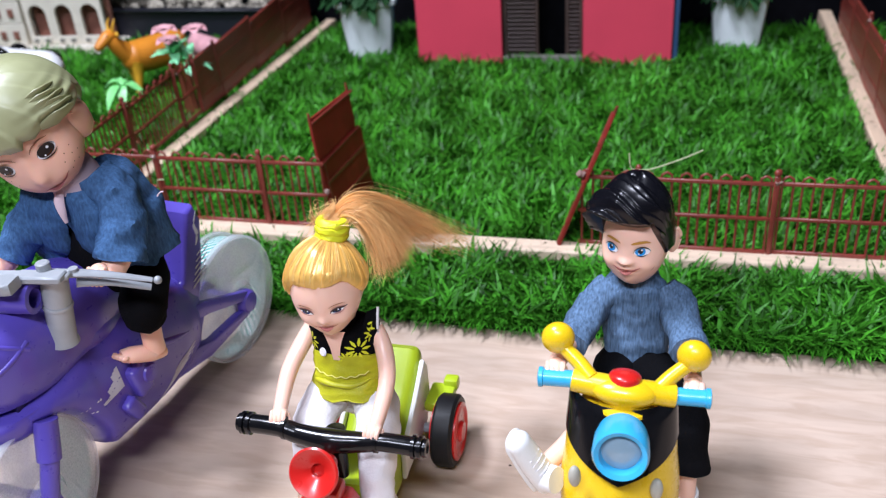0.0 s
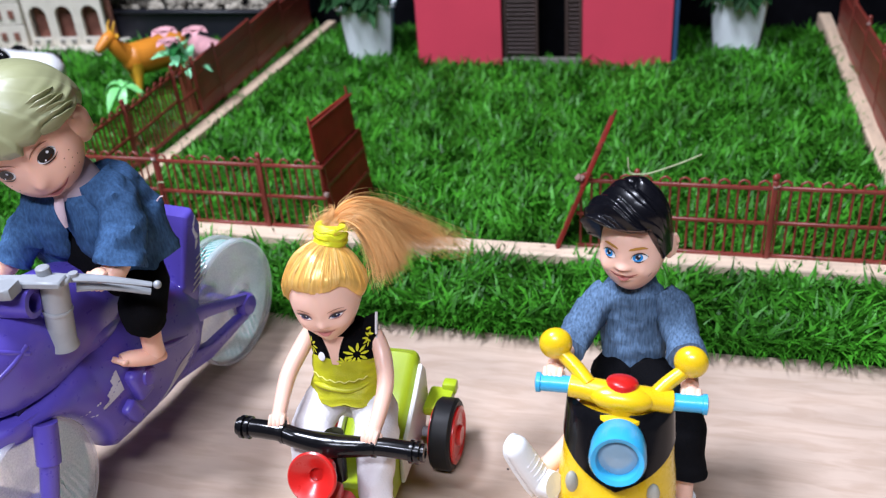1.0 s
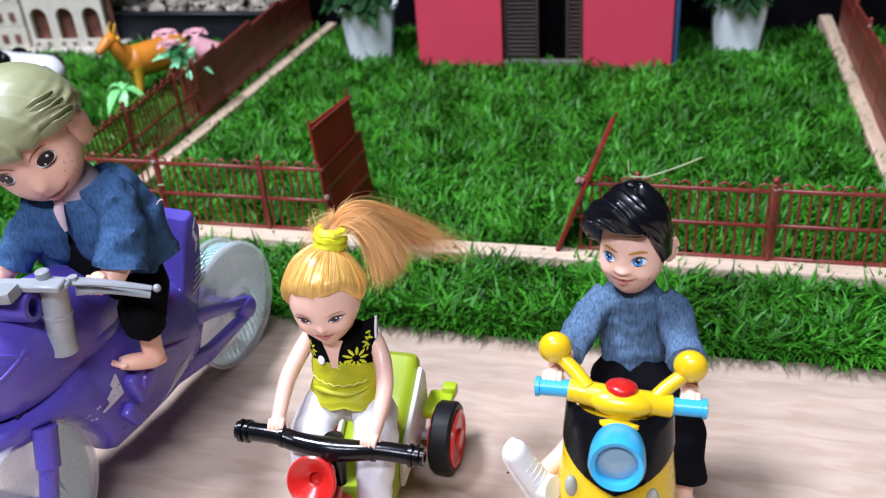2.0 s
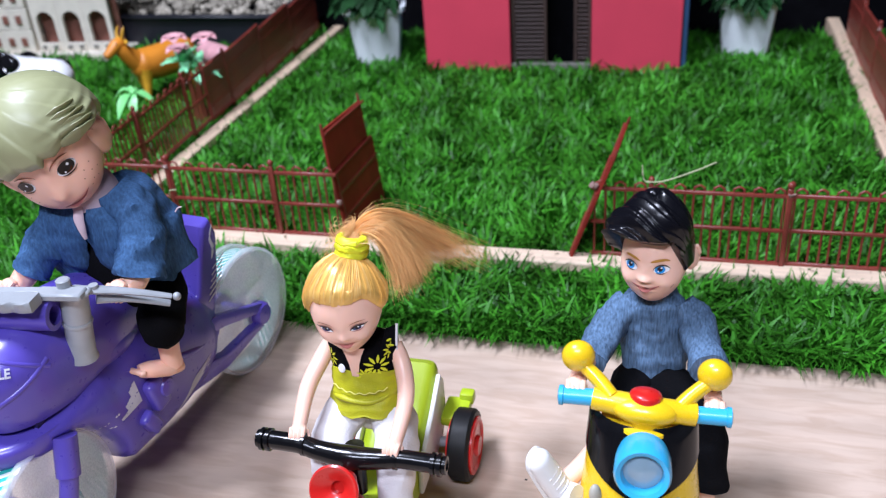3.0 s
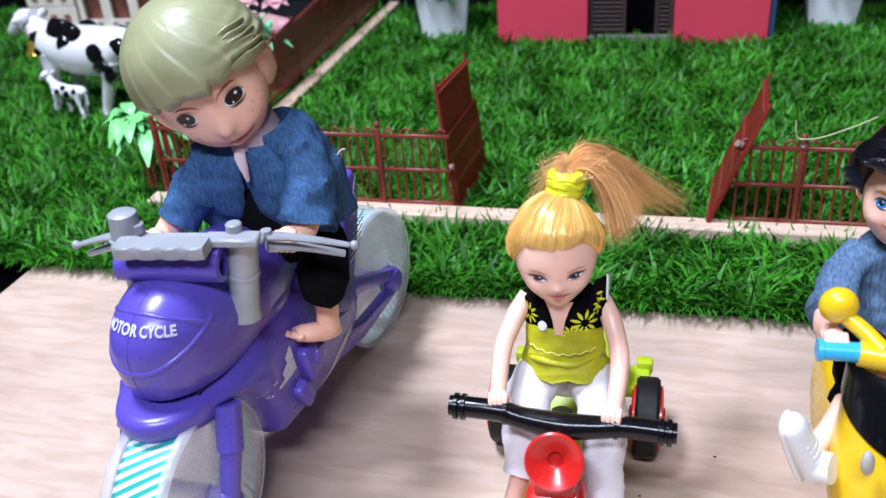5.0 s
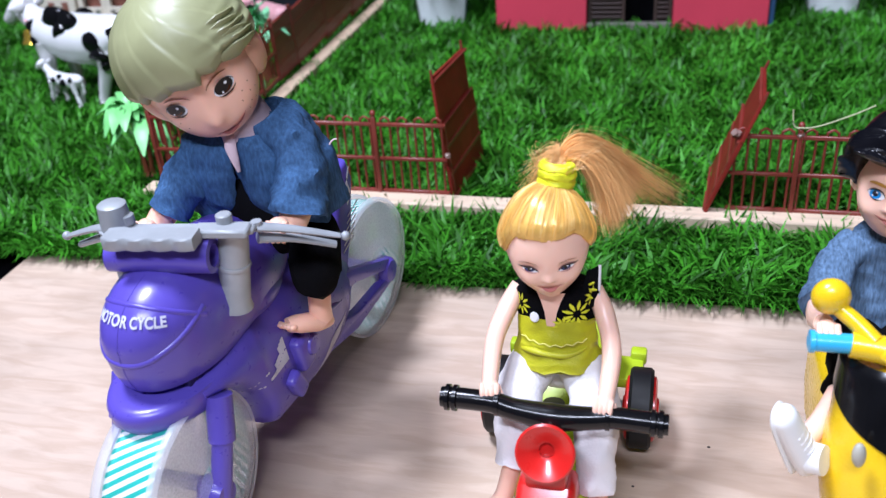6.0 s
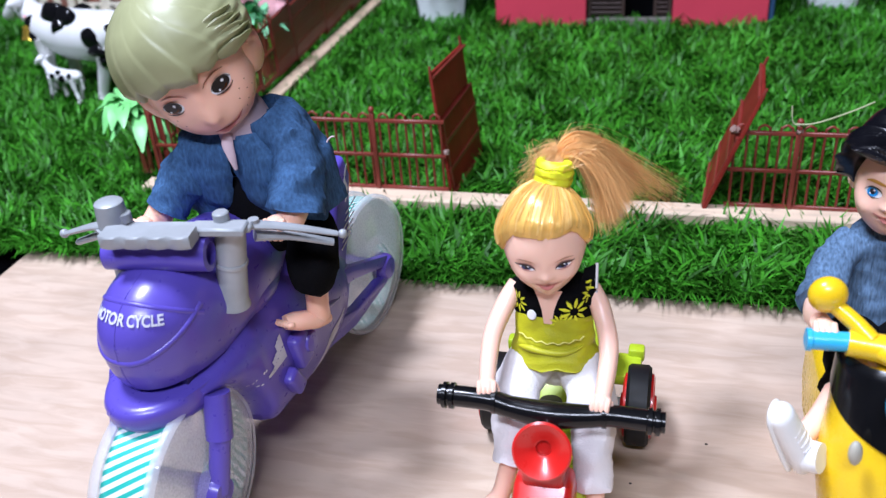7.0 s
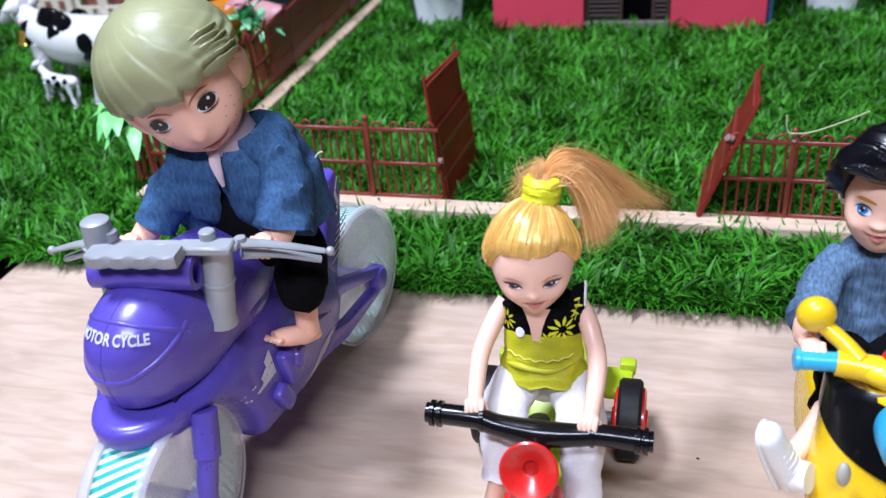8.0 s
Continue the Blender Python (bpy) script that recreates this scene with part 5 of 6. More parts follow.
for x, z in ((-0.0415, 0.0768), (-0.0385, 0.0768), (-0.0215, 0.0765), (0.0215, 0.0750), (0.0385, 0.0743), (0.0415, 0.0742)):
    s = Shape()
    s.lathe([(0.0042, -0.0012), (0.0053, -0.0008), (0.0053, 0.0008), (0.0042, 0.0012)], BLACK, (x, -0.0336, z), (0, 90, 0), 20)
    part("collar", s, hb)
for q, z in ((-1, 0.0768), (1, 0.0742)):
    s = Shape()
    s.lathe([(0.0041, 0.0), (0.0041, 0.0022), (0.0024, 0.0024), (0.0018, 0.0005), (0.0, 0.0005)], BLACK, (q * 0.0420, -0.0335, z), (0, 90 * q, 0), 18)
    part("end_cap", s, hb)
s = Shape()
s.lathe([(0.0, 0.0), (0.0030, 0.0), (0.0030, 0.0030), (0.0040, 0.0035), (0.0070, 0.0065), (0.0104, 0.0085), (0.0112, 0.0078), (0.0110, 0.0066), (0.0072, 0.0040), (0.0046, -0.002), (0.0042, -0.010)], RED, (0.0005, -0.0500, 0.0708), (62, 0, 0), 36, False)
part("horn", s, trike, "red trumpet horn")

# ---- doll on the tricycle ----
g = Shape()
KNOT = Vector((-0.0685, 0.3615, 0.1573))
UPW = Vector((0.08, 0.22, 0.97)).normalized()
g.mx = Matrix.Translation((-0.0715, 0.3550, 0.1336)) @ pose(0, 0, 0, 9, -4, 8)
h = Head(g, (0.0167, 0.0172, 0.0205), [(0, -58, 30, 0.0030), (42, -28, 24, 0.0016), (-42, -28, 24, 0.0016), (0, -20, 7, 5.5, 0.0017), (0, -9, 6, 10, 0.0006), (7, -22, 5, 4, 0.0003), (-7, -22, 5, 4, 0.0003), (23, -6, 11, 6, -0.0010), (-23, -6, 11, 6, -0.0010), (0, -31.5, 10, 2.6, 0.0003), (0, -38, 9, 3.2, 0.0007), (0, -34.6, 15, 1.8, -0.0004), (0, -52, 20, 10, 0.0010), (30, -24, 15, 9, 0.0009), (-30, -24, 15, 9, 0.0009)], 0.20)
h.skin(SKIN, 120, 90)
for q in (-1, 1):
    h.patch(q * 24.5, -6.4, 11.8, 3.4, 3.4, EYESHADE, 0.00012, q * 9)
    h.patch(q * 24, -8, 10.4, 2.4, 2.6, EYEWHITE, 0.00018, q * 8)
    h.patch(q * 24 - 0.8, -7.8, 6.8, 3.0, 3.0, EYEGREY, 0.00027)
    h.patch(q * 24 - 0.8, -8.1, 4.6, 1.8, 2.4, EYEIRIS, 0.00032)
    h.patch(q * 24 - 0.8, -7.6, 3.0, 2.4, 2.4, EYEDARK, 0.00037)
    h.patch(q * 24 + 1.4, -6.6, 1.1, 1.0, 1.0, EYEWHITE, 0.0005)
    h.stripe([(q * 12.0, -9.2), (q * 16, -6.8), (q * 21, -5.4), (q * 27, -4.7), (q * 33, -4.4), (q * 40, -3.0)], 1.5, EYEDARK, 0.00042)
    h.stripe([(q * 15, -10.6), (q * 20, -11.4), (q * 26, -11.2), (q * 32, -9.2), (q * 37, -5.6)], 0.5, EYESHADE, 0.0004)
    h.stripe([(q * 12, 0.2), (q * 17, 2.4), (q * 24, 3.6), (q * 31, 3.4), (q * 38, 1.4)], 0.6, TANBROW)
h.stripe([(-18, -29.4), (-11, -32.0), (-4, -33.0), (0, -33.5), (4, -33.0), (11, -32.0), (18, -29.4)], 1.3, LIP)
h.stripe([(-14, -32.4), (-8, -35.8), (0, -37.2), (8, -35.8), (14, -32.4)], 1.8, LIP)
h.stripe([(-21, -27.8), (-12, -32.6), (0, -34.8), (12, -32.6), (21, -27.8)], 0.4, BLUSH, 0.0004)


def gold_line(az):
    a = abs(az)
    k = min(1, max(0, (a - 42) / 36))
    k = k * k * (3 - 2 * k)
    return 34 * (1 - k) - 6 * k - 14 * min(1, max(0, (a - 100) / 40))


# combed locks that run from the hairline up to the tie
kd = (g.mx.inverted() @ KNOT).normalized()
rnd = random.Random(21)
az = -180.0
while az < 180:
    w = rnd.uniform(2.0, 9.0)
    lift, jit = rnd.uniform(-0.00009, 0.00009), rnd.uniform(-1.5, 1.0)
    rows = []
    for i in range(18):
        t = max(0, i - 1) / 16 * 0.95
        row = []
        for j in range(5):
            u = j / 4
            a1 = az + w * (1.35 * u - 0.17)
            a1 -= 360 if a1 > 180 else 0
            d0 = toward(a1, gold_line(a1) + jit)
            an = d0.angle(kd)
            p = (d0 * math.sin((1 - t) * an) + kd * math.sin(t * an)) / math.sin(an)
            k = 0.0006 + 0.0013 * math.sqrt(min(1, t / 0.17)) + 0.0010 * t ** 3 + lift * min(1, t * 5) + 0.00010 * (math.sin(math.pi * u) - 0.5) * min(1, t * 6) * (1 - 0.7 * t) - 0.0011 * math.exp(-((a1 - 4) / 5) ** 2) * math.exp(-((t - 0.05) / 0.2) ** 2) + 0.0007 * math.exp(-((t - 0.16) / 0.10) ** 2)
            row.append(h.at(p.normalized(), -0.0006 if i == 0 else k))
        rows.append(row)
    g.grid(rows, HAIR_GOLD)
    az += w
# fine single hairs over the locks; every third is paler, a painted highlight
for k in range(150):
    az = rnd.uniform(-130, 130)
    d0 = toward(az, gold_line(az))
    an, sw = d0.angle(kd), rnd.uniform(-0.05, 0.05)
    pts = []
    for t in (0.06, 0.2, 0.4, 0.6, 0.8, 0.95):
        p = (d0 * math.sin((1 - t) * an) + kd * math.sin(t * an)) / math.sin(an)
        p = (p + d0.cross(kd) * sw * math.sin(math.pi * t)).normalized()
        pts.append(h.at(p, 0.00080 + 0.0013 * math.sqrt(min(1, t / 0.17)) + 0.0010 * t ** 3 + 0.0007 * math.exp(-((t - 0.16) / 0.10) ** 2) + rnd.uniform(0, 0.00018)))
    g.tube(pts, rnd.uniform(0.00006, 0.00014), HAIR_GLINT if k % 3 == 0 else HAIR_GOLD, 4, 2)
g.mx = Matrix()
g.tube([(-0.0690, 0.3590, 0.1240), (-0.0688, 0.3605, 0.1100), (-0.0686, 0.3610, 0.1000)], [0.0065, 0.0062, 0.0080], SKIN, 16, 4)
i = g.tube([(-0.0688, 0.3605, 0.1130), (-0.0688, 0.3605, 0.1085), (-0.0686, 0.3600, 0.1010), (-0.0684, 0.3590, 0.0930)], [0.0085, 0.0172, 0.0170, 0.0158], BLACKCLOTH, 28, 5, (1.0, 0.62), (0, 1, 0))
g.crumple(i, 0.0006, 150)
# stiff shoulder cap that stands up beside the neck
rows = []
for i in range(7):
    t = i / 6
    rows.append([(-0.0592 + 0.0030 * t + (0.0082 - 0.0034 * t) * v, 0.3528 + 0.0052 * t + 0.0026 * v * v - 0.0010 * math.sin(3.1 * t), 0.1030 + 0.0160 * t - 0.0016 * t * (1 - v)) for v in [j / 6 for j in range(7)]])
g.grid(rows, BLACKCLOTH)
g.grid([[(x, y + 0.0009, z) for x, y, z in r] for r in rows], BLACKCLOTH)
g.tube([(r[-1][0], r[-1][1] + 0.0004, r[-1][2]) for r in rows], 0.0007, WHITECLOTH, 6, 2)
for k in range(3):
    x, y, z = rows[2 + k][3 + k % 2]
    g.ell((x, y - 0.0003, z), (0.0017, 0.0003, 0.0006), TIE, (0, 25 - 30 * k, 0), 10, 6)
# open collar and petals


def chest(u, z, off=0.0):
    return Vector((-0.0686 + 0.0164 * math.sin(u), 0.3600 - (0.0110 + off) * math.cos(u), z))


g.grid([[chest(-0.05 + w * s_, z, 0.0011) for s_ in (-1, -0.5, 0, 0.5, 1)] for z, w in ((0.1125, 0.36), (0.1080, 0.24), (0.1030, 0.15), (0.0965, 0.10))], SKIN)
for u0, z0, r in ((0.62, 0.1020, 0.0062), (-0.95, 0.1035, 0.0050), (1.15, 0.1085, 0.0045), (0.25, 0.0975, 0.0040)):
    for k in range(9):
        a = 2 * math.pi * k / 9
        d = Vector((math.cos(a), math.sin(a)))
        n = Vector((-d.y, d.x))
        pts = []
        for t, w in ((0.3, 0.05), (0.65, 0.13), (1.0, 0.04)):
            for sgn in (-1, 1):
                p = d * t * r + n * sgn * w * r
                pts.append(chest(u0 + p.x / 0.0150, z0 + p.y, 0.0012))
        g.add(pts, [(0, 1, 3, 2), (2, 3, 5, 4)], TIE)
g.lathe([(0.0, 0.0006), (0.0018, 0.0005), (0.0022, 0.0)], EYEWHITE, tuple(chest(-0.48, 0.0995, 0.0012)), (75, 0, -25), 16)
i = g.tube([(-0.0684, 0.3590, 0.0955), (-0.0682, 0.3575, 0.0900), (-0.0680, 0.3560, 0.0830), (-0.0676, 0.3545, 0.0775), (-0.0675, 0.3540, 0.0752)], [0.0160, 0.0160, 0.0166, 0.0184, 0.0188], OLIVE, 36, 8, (1.0, 0.72), (0, 1, 0))
g.crumple(i, 0.0017, 130)
for z, r, a0, a1 in ((0.0905, 0.0170, -0.9, 0.9), (0.0795, 0.0180, -0.2, 1.0)):
    g.tube([(-0.0682 + r * math.sin(a), 0.3572 - r * 0.76 * math.cos(a), z - 0.0010 * math.cos(a * 2) + 0.0005 * math.sin(a * 23)) for a in [a0 + (a1 - a0) * k / 26 for k in range(27)]], 0.00026, THREAD, 5, 2)
# pleats pressed into the satin
for z, r, a0, a1, dz in ((0.0868, 0.0170, -0.5, 0.9, -0.0022), (0.0838, 0.0176, -1.0, 0.2, 0.0016)):
    i = g.tube([(-0.0682 + r * math.sin(a), 0.3570 - r * 0.75 * math.cos(a), z + dz * math.sin(math.pi * k / 12)) for k, a in enumerate([a0 + (a1 - a0) * k / 12 for k in range(13)])], [0.0002 + 0.0012 * math.sin(math.pi * k / 12) for k in range(13)], OLIVE, 10, 3)
# arms
arm(g, [(-0.0835, 0.3600, 0.1075), (-0.0880, 0.3540, 0.1000), (-0.0915, 0.3420, 0.0915), (-0.0907, 0.3250, 0.0812)], [0.0038, 0.0042, 0.0039, 0.0032], SKIN)
arm(g, [(-0.0535, 0.3600, 0.1080), (-0.0485, 0.3550, 0.0995), (-0.0445, 0.3425, 0.0900), (-0.0454, 0.3240, 0.0796)], [0.0038, 0.0042, 0.0039, 0.0032], SKIN)
hand(g, (-0.0905, 0.3245, 0.0800), pose(0, 0, 0, 15, 0, 8), 0.0046, SKIN)
hand(g, (-0.0455, 0.3235, 0.0785), pose(0, 0, 0, 15, 0, -8), 0.0046, SKIN)
# white trousers and bare feet
for q in (-1, 1):
    x = -0.0670
    c = 0.0042 if q < 0 else 0.0
    i = g.tube([(x + q * 0.006, 0.3600, 0.0730), (x + q * 0.0130, 0.3500, 0.0700), (x + q * 0.0170 + c * 0.5, 0.3370, 0.0620), (x + q * 0.0180 + c, 0.3285, 0.0480), (x + q * 0.0190 + c, 0.3240, 0.0415 if q < 0 else 0.0345)], [0.0112, 0.0104, 0.0098, 0.0086, 0.0082], WHITECLOTH, 24, 8, (1, 1), (1, 0, 0))
    g.crumple(i, 0.0017, 115)
    fx = x + q * 0.0200 + c
    out = 1.0 if q < 0 else 0.0
    g.tube([(fx - q * 0.001, 0.3255, 0.0430), (fx - 0.003 * out, 0.3220, 0.0270), (fx - 0.006 * out, 0.3195, 0.0215)], [0.0046, 0.0040, 0.0046], SKIN, 14, 4, (1, 1), (1, 0, 0))
    g.tube([(fx - 0.005 * out, 0.3225, 0.0205), (fx - 0.009 * out, 0.3140, 0.0200), (fx - 0.015 * out, 0.3065, 0.0185), (fx - 0.018 * out, 0.3030, 0.0180)], [0.0045, 0.0050, 0.0046, 0.0026], SKIN, 14, 4, (1, 0.7))
    for k in range(5):
        g.ell((fx - 0.0185 * out - 0.0034 + 0.0017 * k, 0.3025 + 0.0006 * abs(k - 2), 0.0178), (0.0011, 0.0017, 0.0012), SKIN, (0, 0, -40 * out), 8, 6)
g.ell((-0.0670, 0.3640, 0.0690), (0.0165, 0.0150, 0.0120), WHITECLOTH, seg=24, rings=14)
# hair tie and pony tail
for k, (dz, r) in enumerate(((-0.0022, 0.0074), (0.0006, 0.0078), (0.0034, 0.0072))):
    sx = UPW.cross(Vector((0, 1, 0))).normalized()
    sy = UPW.cross(sx)
    i = g.tube([KNOT + UPW * dz + (sx * math.cos(a) + sy * math.sin(a)) * r * 0.72 for a in [2 * math.pi * t / 14 for t in range(15)]], 0.0022, TIE, 8, 2, cap=False)
    g.crumple(i, 0.0007, 260)
rnd = random.Random(11)


def tail(low, t, ca=0.0, sa=0.0, dc=Vector((0, 0, 0)), de=Vector((0, 0, 0))):
    """A place in the pony tail: low runs from its outer to its inner edge, t from the tie to the tips."""
    t *= 1 - 0.20 * math.exp(-((low - 0.33) / 0.16) ** 2)

    def mix(a, c):
        return KNOT + (Vector(a) * (1 - low) + Vector(c) * low) * 0.001
    p0 = KNOT + sx * ca * 0.0045 + sy * sa * 0.0045
    c1 = mix((0, 13, 17.5), (3, 6, 12.5)) + Vector((0.004 * ca, 0.005 * sa, 0.002 * sa))
    c2 = mix((7, 28, 5), (15, 13, 6)) + Vector((0.003 * ca, 0.006 * sa, 0.004 * ca)) + dc
    end = mix((30, 58, -33), (21, 2, -19)) + Vector((0.003 * ca, 0.006 * sa, 0.004 * ca)) + de
    return p0 * (1 - t) ** 3 + 3 * c1 * t * (1 - t) ** 2 + 3 * c2 * t * t * (1 - t) + end * t ** 3


# broad soft locks, one over another
for k in range(90):
    low, ca, sa = (k + 0.5) / 90, rnd.uniform(-0.8, 0.8), rnd.uniform(-0.9, 0.9)
    last, wide = rnd.uniform(0.86, 0.98), rnd.uniform(0.03, 0.07)
    rows = []
    for i in range(15):
        t = last * i / 14
        f = wide * (1 - 0.75 * max(0, t - 0.6) / 0.4)
        row = []
        for j in range(7):
            u = -1 + j / 3
            c = tail(low + f * u, t, ca, sa)
            row.append(c + Vector((0, -0.0007, 0.0007)) * (1 - u * u) * min(1, t * 4) + noise.noise_vector(Vector((low * 60 + u, t * 3, k))) * 0.0005 * t)
        rows.append(row)
    g.grid(rows, HAIR_TAIL)
for k in range(6500):
    a, rr = rnd.uniform(0, 6.283), math.sqrt(rnd.random())
    ca, sa = math.cos(a) * rr * 1.15, math.sin(a) * rr * 1.15
    low, kind = rnd.random(), rnd.random()
    de = Vector((rnd.gauss(0, 0.0024), rnd.gauss(0, 0.0028), rnd.gauss(0, 0.0028)))
    dc = Vector((0, 0, 0))
    if kind < 0.07:
        low, de = rnd.uniform(0, 0.2), Vector((rnd.uniform(0.004, 0.022), rnd.uniform(0.0, 0.010), rnd.uniform(-0.010, -0.003)))
    elif kind < 0.11:
        dc = Vector((rnd.gauss(0, 0.004), rnd.gauss(0, 0.004), rnd.uniform(0, 0.006)))
        de = dc * 1.5
    elif kind < 0.17:
        dc, de = Vector((-0.020, -0.010, 0.0)), Vector((rnd.uniform(-0.036, -0.026), -0.004, rnd.uniform(0.008, 0.026)))
        low = rnd.uniform(0.6, 1.0)
    w = rnd.uniform(0.00003, 0.00006)
    line = [tail(low, q / 7, ca, sa, dc, de) for q in range(8)]
    line = [c + noise.noise_vector(c * 150 + Vector((k * 0.004, 0, 0))) * 0.0007 * q / 7 for q, c in enumerate(line)]
    rows = []
    side = Vector((rnd.uniform(-1, 1), rnd.uniform(-1, 1), rnd.uniform(-1, 1))).normalized()
    for q, c in enumerate(line):
        d = (line[min(q + 1, 7)] - line[max(q - 1, 0)]).normalized()
        u = d.cross(side).normalized() * w * (1.0 if q < 6 else 0.5)
        v = d.cross(u).normalized() * w * 0.6
        rows.append([c + u, c + v, c - u * 0.6 - v])
    g.grid(rows, HAIR_TAIL, True)
# stray hairs at the nape and round the knot
for k in range(30):
    a = rnd.uniform(0, 6.283)
    p0 = KNOT + sx * math.cos(a) * 0.005 + sy * math.sin(a) * 0.005
    p1 = p0 + (sx * math.cos(a) + sy * math.sin(a)) * rnd.uniform(0.003, 0.009) + UPW * rnd.uniform(0.002, 0.012)
    p2 = p1 + Vector((rnd.uniform(-0.004, 0.008), rnd.uniform(0, 0.008), rnd.uniform(-0.006, 0.004)))
    g.tube([p0, p1, p2], [0.00010, 0.00009, 0.00006], HAIR_TAIL, 3, 3)
one("doll", g, "doll with blond pony tail and white trousers on the tricycle", "doll", "dolls riding toys")

# ---- yellow scooter ----
SC = pose(0.0600, 0.345, 0, 0, 0, 1.5)
scooter = thing("toy_scooter", SC, "yellow and black plastic toy scooter with round blue lamp", "toy scooter")


def shield(y_off, grow, z0, z1, mat, name, label, u0=-1.0, u1=1.0):
    """A strip of the rounded front shield between two heights."""
    s = Shape()
    rows = []
    for i in range(15):
        z = z0 + (z1 - z0) * i / 14
        t = (z - 0.018) / (0.098 - 0.018)
        w = 0.0165 + 0.0085 * max(math.sin(math.pi * min(1, max(0, t * 0.95 + 0.02))), min(1, max(0, (t - 0.4) * 3)) * (0.92 - 0.80 * max(0, t - 0.6))) + grow
        d = 0.022 * (0.75 + 0.25 * math.sin(math.pi * t)) + grow
        row = []
        for j in range(29):
            a = math.pi * (u0 + (u1 - u0) * j / 28) * 0.62
            row.append((w * math.sin(a), -0.016 - d * math.cos(a) + 0.020 * (t - 0.4) + y_off, z))
        rows.append(row)
    s.grid(rows, mat)
    s.grid([[(x * 0.9, y + 0.0025, z) for x, y, z in r] for r in rows], mat)
    s.grid([rows[-1], [(x * 0.9, y + 0.0025, z) for x, y, z in rows[-1]]], mat)
    s.grid([rows[0], [(x * 0.9, y + 0.0025, z) for x, y, z in rows[0]]], mat)
    return part(name, s, scooter, label, 60)


shield(0, 0, 0.018, 0.0995, YELLOW, "front_shield", "rounded yellow front shield")
s = Shape()
rows = []
for i in range(13):
    v = i / 12
    row = []
    for j in range(33):
        u = -1 + 2 * j / 32
        zlo = 0.0735 + 0.0165 * abs(u)
        z = zlo + (0.1020 - zlo) * v
        t = (z - 0.018) / 0.08
        w = 0.0165 + 0.0085 * max(math.sin(math.pi * min(1, max(0, t * 0.95 + 0.02))), min(1, max(0, (t - 0.4) * 3)) * (0.92 - 0.80 * max(0, t - 0.6))) + 0.0008
        d = 0.022 * (0.75 + 0.25 * math.sin(math.pi * t)) + 0.0008
        a = math.pi * u * 0.60
        curl = 1 - 0.10 * max(0, (v - 0.8) / 0.2) ** 2
        row.append((w * math.sin(a) * curl, -0.016 - d * math.cos(a) * curl + 0.020 * (t - 0.4), z))
    rows.append(row)
s.grid(rows, BLACK)
part("black_bib", s, scooter, "glossy black panel", 60)
s = Shape()
s.lathe([(0.0, 0.0018), (0.0074, 0.0010), (0.0083, 0.0056), (0.0101, 0.0064), (0.0110, 0.0044), (0.0108, -0.006), (0.0100, -0.011)], SKYBLUE, (0.0006, -0.0370, 0.0985), (76, 0, 0), 36, False)
lamp = part("headlamp", s, scooter, "sky-blue round headlamp")
s = Shape()
s.lathe([(0.0, 0.0036), (0.004, 0.0032), (0.0076, 0.0016)], BLUE_LENS, (0.0006, -0.0370, 0.0985), (76, 0, 0), 32, False)
part("lens", s, lamp, "pale blue lens")
for q in (-1, 1):
    s = Shape()
    s.ell((q * 0.0162 - 0.0012, -0.0330, 0.0770 - 0.0012 * q), (0.0022, 0.0028, 0.0050), GREYDOT, (0, q * 8, q * 48), 14, 10)
    part("sticker", s, scooter, "grey oval spot")
s = Shape()
s.ell((0, -0.0405, 0.0655), (0.0030, 0.0012, 0.0022), BLACK, (0, 0, 0), 12, 8)
part("badge", s, scooter, "small black badge")
# closed top of the shield, column and handlebar
s = Shape()
s.lathe([(0.0, 0.0016), (0.0150, 0.0012), (0.0196, 0.0002), (0.0202, -0.0014), (0.0190, -0.0030)], YELLOW, (0, 0, 0), (0, 0, 0), 40)
for k, v in enumerate(s.v):
    s.v[k] = Vector((v.x * 0.92 + 0.0004, v.y * 0.60 - 0.0080, v.z + 0.0970))
part("top_deck", s, scooter, "yellow top deck behind the black panel")
s = Shape()
s.lathe([(0.0105, 0.0), (0.0100, 0.0012), (0.0068, 0.0024), (0.0070, 0.0060)], YELLOW, (0.0005, -0.012, 0.0990), (-4, 3, 0), 32)
s.ell((0.0005, -0.0115, 0.1062), (0.0135, 0.0074, 0.0060), YELLOW, (-8, 4, 0), 30, 18)
s.tube([(-0.0205, -0.008, 0.1076), (-0.013, -0.009, 0.1072), (0, -0.011, 0.1064), (0.013, -0.009, 0.1046), (0.0205, -0.008, 0.1035)], [0.0048, 0.0050, 0.0058, 0.0050, 0.0048], YELLOW, 20, 5)
hb = part("handlebar", s, scooter, "yellow plastic handlebar")
s = Shape()
s.lathe([(0.0, 0.0022), (0.0040, 0.0019), (0.0060, 0.0010), (0.0066, 0.0), (0.0066, -0.002)], RED, (0.0006, -0.0085, 0.1118), (-14, 3, 0), 28)
part("button", s, hb, "round red button")
